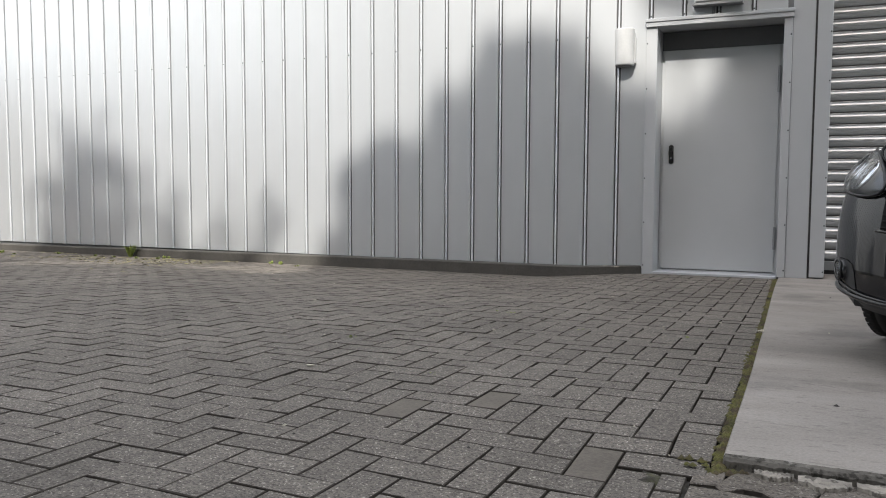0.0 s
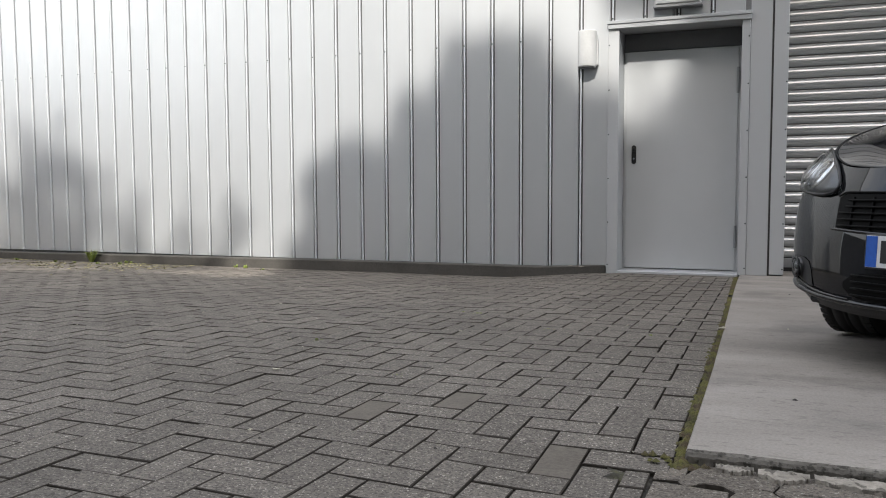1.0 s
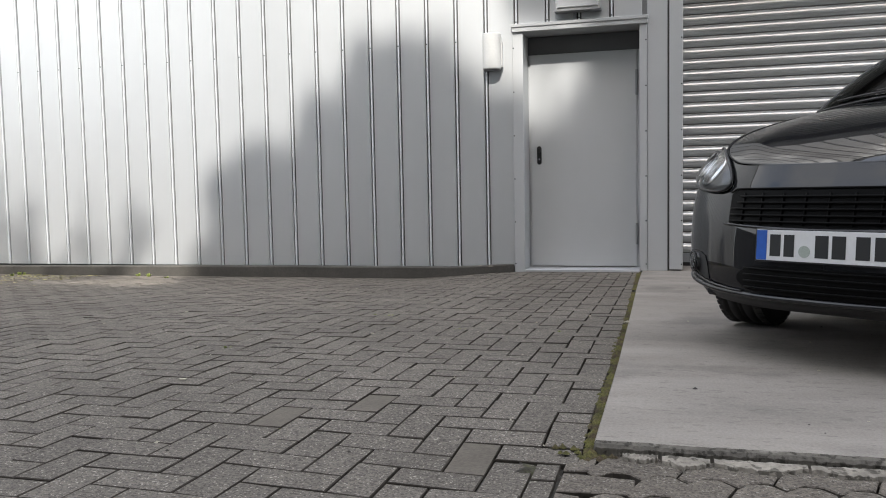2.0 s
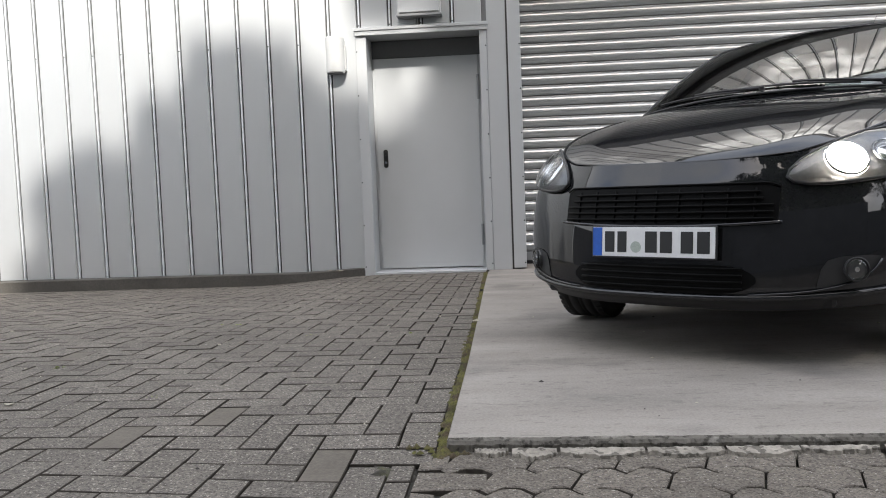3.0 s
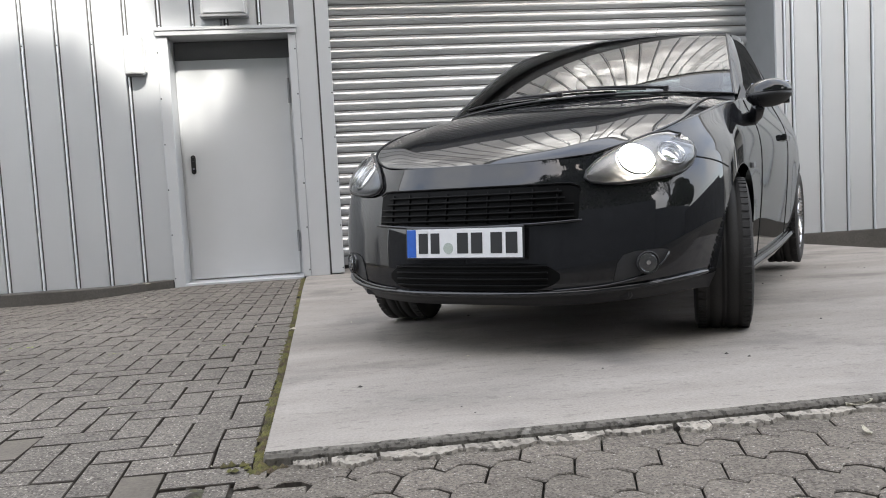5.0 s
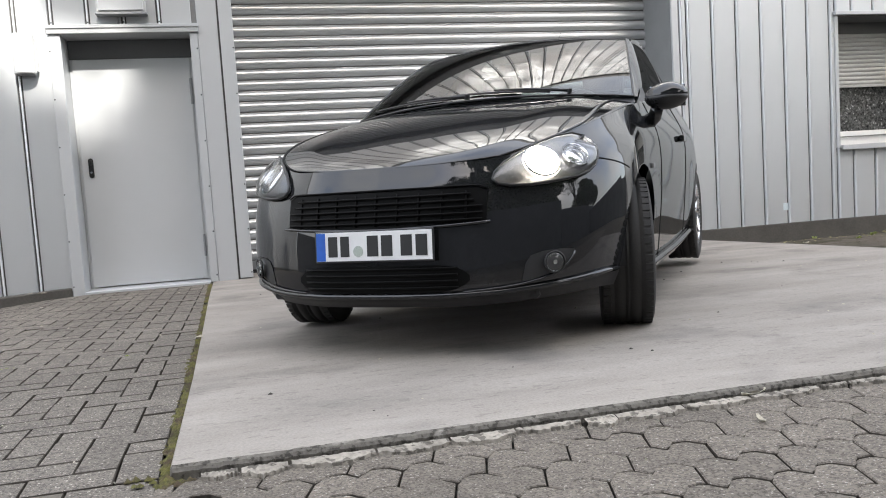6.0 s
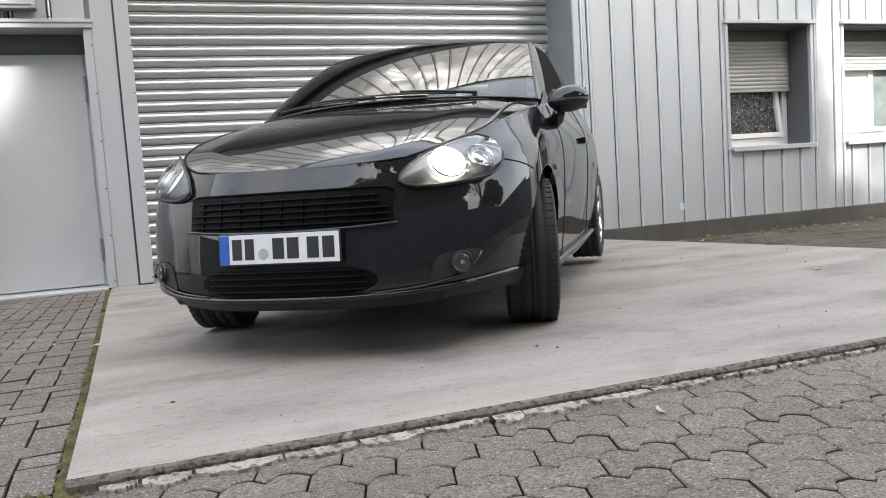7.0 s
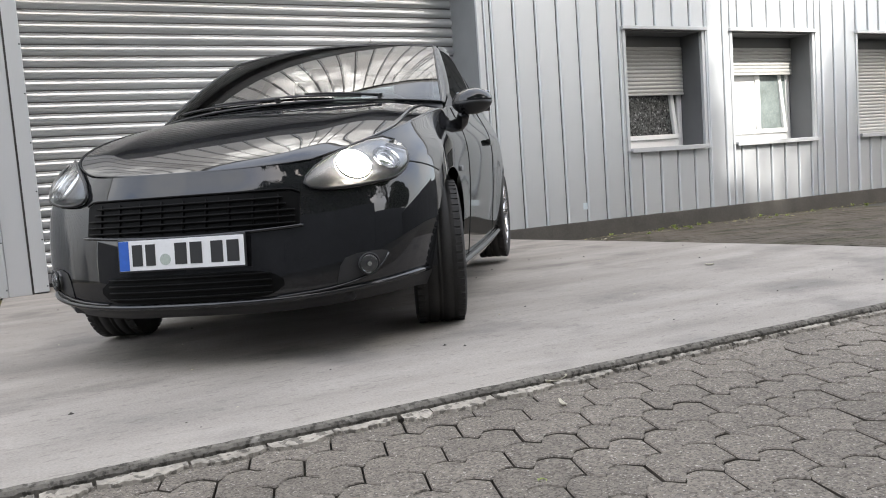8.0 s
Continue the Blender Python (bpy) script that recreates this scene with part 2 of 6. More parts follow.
def part(name, data, mat=None, parent=None, label="", smooth=False, at=None):
    """Links a bmesh or a mesh as one object, under a thing or a part if given."""
    if isinstance(data, bmesh.types.BMesh):
        me = bpy.data.meshes.new(name)
        data.to_mesh(me)
        data.free()
        if mat:
            me.materials.append(mat)
        if smooth:
            me.shade_smooth()
    else:
        me = data
    ob = new(name, me)
    if parent:
        ob.parent = parent
    if at is not None:
        ob.matrix_basis = at
    if label:
        ob["label"] = label
    return ob


def box(x0, x1, y0, y1, z0, z1, bevel=0.0, seg=1):
    bm = bmesh.new()
    bmesh.ops.create_cube(bm, size=1, matrix=Matrix.Translation(((x0 + x1) / 2, (y0 + y1) / 2, (z0 + z1) / 2)) @ Matrix.Diagonal((x1 - x0, y1 - y0, z1 - z0, 1)))
    if bevel:
        bmesh.ops.bevel(bm, geom=bm.edges[:], offset=bevel, segments=seg, affect="EDGES", profile=0.6)
    return bm


def cyl(p, q, r, seg=16, r2=None):
    bm = bmesh.new()
    p, q = Vector(p), Vector(q)
    d = q - p
    m = Matrix.Translation((p + q) / 2) @ d.to_track_quat("Z", "Y").to_matrix().to_4x4()
    bmesh.ops.create_cone(bm, cap_ends=True, segments=seg, radius1=r, radius2=r if r2 is None else r2, depth=d.length, matrix=m)
    return bm


def tube(points, radius, seg=6, closed=False):
    """A round strand along points."""
    pts = [Vector(p) for p in points]
    n = len(pts)
    verts, faces = [], []
    for i, p in enumerate(pts):
        a = pts[i - 1] if i or closed else p
        b = pts[(i + 1) % n] if i < n - 1 or closed else p
        d = (b - a).normalized()
        s = d.cross(Vector((0, 0, 1)))
        if s.length < 0.01:
            s = d.cross(Vector((1, 0, 0)))
        s.normalize()
        u = s.cross(d)
        r = radius(i / max(1, n - 1)) if callable(radius) else radius
        verts += [p + (s * math.cos(k * math.tau / seg) + u * math.sin(k * math.tau / seg)) * r for k in range(seg)]
    for i in range(n if closed else n - 1):
        j = (i + 1) % n
        faces += [(i * seg + k, i * seg + (k + 1) % seg, j * seg + (k + 1) % seg, j * seg + k) for k in range(seg)]
    if not closed:
        faces += [tuple(range(seg))[::-1], tuple((n - 1) * seg + k for k in range(seg))]
    return verts, faces


def grid_faces(nu, nv, wrap=False):
    """Faces of nu x nv points, numbered row by row of nv."""
    return [(i * nv + j, (i + 1) % nu * nv + j, (i + 1) % nu * nv + j + 1, i * nv + j + 1) for i in range(nu if wrap else nu - 1) for j in range(nv - 1)]


def thing(name, label, category, group="", kind="", at=None):
    ob = new(name)
    if at is not None:
        ob.matrix_basis = at
    return tagged(ob, label, category, group, kind)


def smooth_step(v, a, b):
    t = min(1, max(0, (v - a) / (b - a)))
    return t * t * (3 - 2 * t)


# ---------------------------------------------------------------- ground
SLAB_X0, SLAB_X1, SLAB_Y0 = 0.03, 4.80, -5.575
GY = (-60, -9, -5.53, -4, -2, 0, 0.7)
GZ = (0.22, 0.19, 0.140, 0.118, 0.062, 0.0, -0.006)


def slab_z(y):
    return float(np.interp(y, GY, GZ))


def left_z(x, y):
    return slab_z(y) - 0.014 - 0.022 * smooth_step(-y, 5.35, 5.8) * smooth_step(x, -0.9, -0.1) - 0.07 * smooth_step(-x, 1.0, 2.2) * smooth_step(y, -4.5, 0)


def front_z(x, y):
    return slab_z(y) - 0.030


def right_z(x, y):
    return slab_z(y) - 0.02 - 0.075 * smooth_step(y, -4.0, 0)


def sheet_z(x, y):
    if x < 0.087:
        return left_z(x, y) - 0.016
    if y > SLAB_Y0 + 0.1 and x < SLAB_X1 - 0.1:
        return slab_z(y) - 0.10
    if x < SLAB_X1 + 0.05 or y < SLAB_Y0:
        return front_z(x, y) - 0.022
    return right_z(x, y) - 0.024


def build_ground():
    xs = [-300, -60, -20, -12, *np.arange(-10, -2.6, 0.5), *np.arange(-2.5, -0.15, 0.1), -0.1, 0.0, 0.085, 0.088, 0.5, 1.5, 3, 4.68, 4.72, 4.84, 4.87, 5.5, 6.5, 8, 10, 13, 20, 60, 300]
    ys = [-300, -60, -20, -12, -9, -7.5, -6.5, -5.6, -5.5, -5.42, -5, -4.5, -4, -3.5, -3, -2.5, -2, -1.5, -1.25, -1, -0.75, -0.5, -0.25, 0.0, 0.3, 0.7, 60, 300]
    verts = [(x, y, sheet_z(x, y)) for x in xs for y in ys]
    ob = part("ground", mesh_from("ground", verts, grid_faces(len(xs), len(ys)), M_joint))
    tagged(ob, "dark sandy ground showing in the joints between pavers", "ground", kind="structure")


build_ground()


def build_slab():
    """Concrete apron in front of the shutter, with a worn front edge."""
    xs = np.linspace(SLAB_X0, SLAB_X1, 955)
    ys = [SLAB_Y0, SLAB_Y0 + 0.007, SLAB_Y0 + 0.020, -5.3, -5, -4.5, -4, -3.5, -3, -2.5, -2, -1.5, -1, -0.5, 0.0, 0.62]
    verts, faces = [], []
    for i, x in enumerate(xs):
        chip = 0.006 * noise.noise((x * 5, 1, 0)) + 0.004 * noise.noise((x * 27, 5, 0)) + 0.003 * noise.noise((x * 80, 5, 4))
        drop = max(0, 0.012 * noise.noise((x * 6, 9, 2)) - 0.003) + max(0, 0.012 * noise.noise((x * 24, 3, 2)) - 0.003) + max(0, 0.006 * noise.noise((x * 85, 3, 9)))
        for j, y in enumerate(ys):
            z = slab_z(y)
            yy, xx = y, x
            if j < 3:
                yy = y + chip
                z -= (0.012 + drop, 0.004 + drop * 0.5, 0)[j]
            if i < 2:
                z -= (0.008, 0.0)[i]
            if i < 120:
                xx = x + (0.05 if y < -4 else 0.05 * smooth_step(-y, 0, 5)) * (1 - i / 120)
            if y > -0.02:
                xx = 0.383 + (x - SLAB_X0) * (4.675 - 0.383) / (SLAB_X1 - SLAB_X0) if y > 0.01 else xx
            verts.append((xx, yy, z))
    n = len(ys)
    top = grid_faces(len(xs), n)
    # the skirt
    base = len(verts)
    front = [i * n for i in range(len(xs))]
    for k in front:
        x, y, z = verts[k]
        verts.append((x, y - 0.006 + 0.010 * noise.noise((x * 25, 2, 7)) + 0.006 * noise.noise((x * 80, 2, 3)), z - 0.14))
    skirt = [(front[i], base + i, base + i + 1, front[i + 1]) for i in range(len(xs) - 1)]
    b2 = len(verts)
    for j in range(n):
        x, y, z = verts[j]
        verts.append((x, y, z - 0.14))
    left = [(j, j + 1, b2 + j + 1, b2 + j) for j in range(n - 1)]
    b3 = len(verts)
    last = (len(xs) - 1) * n
    for j in range(n):
        x, y, z = verts[last + j]
        verts.append((x, y, z - 0.20))
    right = [(last + j, b3 + j, b3 + j + 1, last + j + 1) for j in range(n - 1)]
    fm = [1 if (k % (n - 1)) < 2 else 0 for k in range(len(top))] + [1] * len(skirt) + [0] * (len(left) + len(right))
    ob = part("pavement_slab", mesh_from("pavement_slab", verts, top + skirt + left + right, [M_slab, M_edge], face_mats=fm))
    tagged(ob, "worn light grey concrete apron with a chipped front edge", "pavement", kind="structure")


build_slab()


# ---------------------------------------------------------------- building
WALL_TOP = 7.2
DOOR_X0, DOOR_X1, DOOR_TOP = -1.03, 0.012, 2.19
SH_X0, SH_X1, SH_TOP = 0.385, 4.675, 3.30
REVEAL = 0.55
WINDOWS = [(6.65, 7.83), (8.35, 9.81), (10.73, 12.2)]
WIN_Z0, WIN_Z1 = 0.87, 2.25

wall = thing("wall_north", "grey painted metal-clad building wall with upright panels", "wall", kind="structure")


def wall_core():
    """Masonry behind the cladding, with real openings."""
    bits = [(-14, DOOR_X0 - 0.0, -0.1, WALL_TOP), (DOOR_X0, DOOR_X1, DOOR_TOP, WALL_TOP), (DOOR_X1, SH_X0, -0.1, WALL_TOP),
            (SH_X0, SH_X1, SH_TOP, WALL_TOP), (SH_X1, WINDOWS[0][0], -0.15, WALL_TOP)]
    for k, (a, b) in enumerate(WINDOWS):
        nxt = WINDOWS[k + 1][0] if k + 1 < len(WINDOWS) else 16
        bits += [(a, b, -0.15, WIN_Z0), (a, b, WIN_Z1, WALL_TOP), (b, nxt, -0.15, WALL_TOP)]
    verts, faces = [], []
    holes = [(DOOR_X0, DOOR_X1), (SH_X0, SH_X1)] + WINDOWS
    for x0, x1, z0, z1 in bits:
        o = len(verts)
        if not any(x0 == a for a, b in holes):
            x0, x1 = x0 + 0.015, x1 - 0.015
        else:
            x0, x1 = x0 - 0.015, x1 + 0.015
            z0, z1 = (z0 + 0.015 if z0 > 0.2 else z0), (z1 if z1 > 3 else z1 - 0.03)
        verts += [(x, y, z) for x in (x0, x1) for y in (0.03, REVEAL + 0.12) for z in (z0, z1)]
        faces += [(o, o + 1, o + 3, o + 2), (o + 4, o + 6, o + 7, o + 5), (o, o + 4, o + 5, o + 1), (o + 2, o + 3, o + 7, o + 6), (o + 1, o + 5, o + 7, o + 3), (o, o + 2, o + 6, o + 4)]
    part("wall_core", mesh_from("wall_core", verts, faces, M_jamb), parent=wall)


wall_core()


def panel_mesh(width, z0, z1):
    """One cladding cassette: a flat face with folded edges and a thin raised lip, a groove beside it; the groove's
    shade and the lip's glint are put into their colours.
    """
    w = width
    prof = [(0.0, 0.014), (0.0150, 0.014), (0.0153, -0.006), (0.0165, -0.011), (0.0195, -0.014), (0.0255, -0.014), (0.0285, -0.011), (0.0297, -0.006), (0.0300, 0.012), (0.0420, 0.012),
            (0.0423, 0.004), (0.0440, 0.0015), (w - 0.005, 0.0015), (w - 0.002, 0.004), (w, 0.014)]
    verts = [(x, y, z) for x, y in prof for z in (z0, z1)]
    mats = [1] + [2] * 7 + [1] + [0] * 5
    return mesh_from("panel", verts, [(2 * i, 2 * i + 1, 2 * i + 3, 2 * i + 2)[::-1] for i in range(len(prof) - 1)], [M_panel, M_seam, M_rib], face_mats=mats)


screw_bm = bmesh.new()
bmesh.ops.create_cone(screw_bm, cap_ends=True, segments=8, radius1=0.0075, radius2=0.005, depth=0.006, matrix=Matrix.Rotation(radians(90), 4, "X"))
screw_me = bpy.data.meshes.new("screw")
screw_bm.to_mesh(screw_me)
screw_bm.free()
screw_me.materials.append(M_dark)


def clad(seams, z0, z1, screw_z=None):
    """Cassettes from seam to seam; alike widths share a mesh."""
    made = {}
    for a, b in zip(seams, seams[1:]):
        w = round(b - a, 3)
        if w < 0.02:
            continue
        if w not in made:
            made[w] = panel_mesh(w, z0, z1)
        part("panel", made[w], parent=wall, at=pose(a, 0, 0))
        if screw_z:
            part("screw", screw_me, parent=wall, at=pose(a + 0.0225, -0.016, screw_z))


def seam_row(x0, x1, wide, narrow):
    """Seams from x0 to x1, the cassettes narrowing on the way."""
    out = [x0]
    while abs(out[-1] - x1) > 0.02:
        t = (out[-1] - x0) / (x1 - x0)
        w = wide + (narrow - wide) * t * t * (3 - 2 * t)
        if abs(out[-1] - x1) < w:
            break
        out.append(out[-1] + math.copysign(w, x1 - x0))
    return out


left_seams = seam_row(-1.112, -13.9, 0.2865, 0.222)[::-1]
clad(left_seams, 0.03, WALL_TOP, 2.14)
# over the door and over the shutter
clad([-1.112 + 0.287 * k for k in range(5)], 2.262, WALL_TOP, 2.285)
clad([0.385 + k * (4.675 - 0.385) / 15 for k in range(16)], SH_TOP + 0.40, WALL_TOP)
# right of the shutter; the seams run on under and over the windows
right_seams = [4.752] + seam_row(4.838, 15.4, 0.284, 0.205)
cuts = sorted(v for a, b in WINDOWS for v in (a - 0.045, b + 0.045))
every = sorted(right_seams + cuts)
for z0, z1, inside in ((0.080, WALL_TOP, False), (0.075, WIN_Z0 - 0.02, True), (WIN_Z1 + 0.05, WALL_TOP, True)):
    run = []
    for x in every + [99]:
        mid = (run[-1] + x) / 2 if run else x
        if run and any(a - 0.045 < mid < b + 0.045 for a, b in WINDOWS) != inside:
            clad(run, z0, z1)
            run = []
        run.append(x)
    clad([x for x in run if x < 99], z0, z1)

# flat pieces beside the door and the shutter
trim = thing("trim_door", "grey sheet metal trim framing the door and shutter openings", "trim", kind="structure")
part("side_trim", box(-1.128, DOOR_X0, -0.012, 0.30, -0.03, 2.19, 0.004), M_trim, trim)
part("side_trim", box(DOOR_X1, 0.078, -0.012, 0.30, 0.0, 2.19, 0.004), M_trim, trim)
part("head_trim", box(-1.128, 0.085, -0.035, 0.30, 2.19, 2.232, 0.004), M_trim, trim)
part("drip_edge", box(-1.135, 0.092, -0.045, 0.0, 2.232, 2.262, 0.003), M_trim, trim)
part("flat_panel", box(0.081, 0.252, -0.004, 0.10, 0.0, WALL_TOP, 0.003), M_trim, trim)
# groove strip, its shade put into a dark colour
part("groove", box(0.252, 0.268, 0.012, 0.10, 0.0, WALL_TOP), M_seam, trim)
part("corner_trim", box(0.268, 0.383, -0.012, REVEAL + 0.02, 0.012, WALL_TOP, 0.004), M_trim, trim)
for z in (0.06, 0.45, 0.85, 1.25, 1.65, 2.05):
    for x in (0.068, 0.372, -1.118):
        part("screw", screw_me, parent=trim, at=pose(x, -0.014, z))
part("corner_trim", box(4.677, 4.750, -0.012, 0.02, 0.02, WALL_TOP, 0.004), M_trim, trim)
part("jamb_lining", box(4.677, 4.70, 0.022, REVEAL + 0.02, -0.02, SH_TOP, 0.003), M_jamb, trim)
# unseen band and soffit, dark paint standing in for shade over the shutter
part("shade_band", box(0.385, 4.675, -0.03, 0.028, SH_TOP + 0.052, SH_TOP + 0.395, 0.01), M_dark, trim)
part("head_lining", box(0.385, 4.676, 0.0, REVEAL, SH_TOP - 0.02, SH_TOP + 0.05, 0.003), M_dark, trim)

# plinths
def plinth_left():
    """Low concrete kerb along the cladding, its end rounded back to the wall."""
    path = [(-14.0, -0.11), (-9, -0.11), (-6, -0.11), (-4, -0.11), (-2.6, -0.11), (-1.72, -0.11), (-1.55, -0.105), (-1.4, -0.09), (-1.28, -0.06), (-1.19, -0.03), (-1.135, 0.0)]
    verts, faces = [], []
    for x, y in path:
        rise = 0.025 * smooth_step(x, -1.8, -1.15)
        lo = left_z(x, -0.1) - 0.06
        hi = 0.028 - 0.006 * min(10, max(0, -x - 4)) + rise
        verts += [(x, y, lo), (x, y, hi - 0.008), (x, y + 0.008, hi), (x, 0.05, hi + 0.001), (x, 0.05, lo)]
    faces = grid_faces(len(path), 5)
    ob = part("kerb_left", mesh_from("kerb_left", verts, faces, M_conc_dark))
    tagged(ob, "low dark concrete plinth along the foot of the wall", "plinth", kind="structure")
    for x, s in ((-1.42, 1.0), (-1.36, 0.7)):
        bm = box(x - 0.05 * s, x + 0.05 * s, -0.085, -0.03, 0.034, 0.043, 0.003)
        crumb = part("mortar_crumb", bm, M_mortar)
        tagged(crumb, "pale crumb of mortar lying on the plinth", "debris")


plinth_left()
ob = part("kerb_right", box(4.70, 15.5, -0.035, 0.03, -0.30, 0.087, 0.006), M_conc_dark)
tagged(ob, "dark concrete plinth under the cladding, stained at the foot", "plinth", kind="structure")

# inside, so that openings are dark, and the roof edge
ob = part("wall_inner", box(-14, 16, REVEAL + 0.125, REVEAL + 0.2, -0.3, WALL_TOP), M_inner)
tagged(ob, "plain dark inner wall closing the building", "wall", kind="structure")
ob = part("roof_edge", box(-14.2, 16.2, -0.06, 3.0, WALL_TOP, WALL_TOP + 0.22, 0.01), M_roofing)
tagged(ob, "grey metal roof edge along the top of the wall", "roof", kind="structure")

# ---------------------------------------------------------------- steel door
def build_door():
    d = thing("door_1", "closed grey steel door with a black lock plate", "door", kind="structure")
    y = 0.30
    part("frame", box(DOOR_X0 + 0.001, -0.985, y - 0.03, y + 0.06, 0.0, 2.02, 0.004), M_door, d)
    part("frame", box(-0.040, DOOR_X1 - 0.001, y - 0.03, y + 0.06, 0.0, 2.02, 0.004), M_door, d)
    # door head painted dark, standing in for shade under the lintel
    part("frame_head", box(DOOR_X0 + 0.001, DOOR_X1 - 0.001, y - 0.02, y + 0.06, 2.02, DOOR_TOP - 0.002, 0.004), M_recess_shade, d)
    leaf = part("leaf", box(-1.005, -0.022, y - 0.045, y + 0.0, 0.014, 2.018, 0.006, 2), M_door, d)
    ring = [(-0.927 + 0.021 * math.cos(t), 1.0725 + (0.066 if k < 13 else -0.066) + 0.021 * math.sin(t)) for k, t in enumerate([math.pi * i / 12 for i in range(13)] + [math.pi + math.pi * i / 12 for i in range(13)])]
    n = len(ring)
    verts = [(-0.927 + (x + 0.927) * f, yy, 1.0725 + (z - 1.0725) * f) for yy, f in ((y - 0.0445, 1.0), (y - 0.053, 1.0), (y - 0.056, 0.9)) for x, z in ring]
    faces = [(r * n + i, r * n + (i + 1) % n, (r + 1) * n + (i + 1) % n, (r + 1) * n + i) for r in range(2) for i in range(n)] + [tuple(2 * n + i for i in range(n))]
    part("lock_plate", mesh_from("lock_plate", verts, faces, M_lockmat), parent=leaf, label="black oval lock plate")
    part("keyhole", cyl((-0.927, y - 0.062, 1.035), (-0.927, y - 0.05, 1.035), 0.009, 12), M_chrome, leaf)
    part("lock_cap", box(-0.940, -0.914, y - 0.066, y - 0.054, 1.10, 1.14, 0.008, 2), M_lockmat, leaf)
    for z0, z1 in ((1.60, 1.83), (0.22, 0.42)):
        part("hinge", cyl((-0.022, y - 0.058, z0), (-0.022, y - 0.058, z1), 0.012, 10), M_jamb, d)
    part("threshold", box(DOOR_X0 + 0.001, DOOR_X1 - 0.001, -0.02, y + 0.05, -0.03, 0.006, 0.004), M_trim, d)


build_door()


# ---------------------------------------------------------------- roller shutter
def build_shutter():
    s = thing("roller_shutter", "closed ribbed metal roller shutter, silvery grey", "shutter", kind="structure")
    step = 0.1015
    y = REVEAL
    prof = [(0.0, 0.014), (0.006, 0.012), (0.011, 0.003), (0.020, -0.006), (0.032, -0.0115), (0.046, -0.014), (0.060, -0.0125), (0.073, -0.007), (0.083, 0.001), (0.090, 0.010), (0.095, 0.014), (step, 0.014)]
    verts = [(x, y + dy, z) for z, dy in prof for x in (SH_X0 + 0.001, SH_X1 + 0.02)]
    # faces at both slat edges painted dark as shade between slats
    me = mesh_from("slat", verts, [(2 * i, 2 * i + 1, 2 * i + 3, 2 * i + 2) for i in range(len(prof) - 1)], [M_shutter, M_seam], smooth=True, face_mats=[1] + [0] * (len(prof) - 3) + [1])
    z = 0.115
    while z < SH_TOP - 0.05:
        part("slat", me, parent=s, at=pose(0, 0, z))
        z += step
    part("bottom_rail", box(SH_X0 + 0.002, SH_X1, y - 0.02, y + 0.015, 0.03, 0.113, 0.004), M_jamb, s)
    part("rubber_seal", box(SH_X0 + 0.002, SH_X1, y - 0.012, y + 0.01, -0.008, 0.030), M_black, s)


build_shutter()


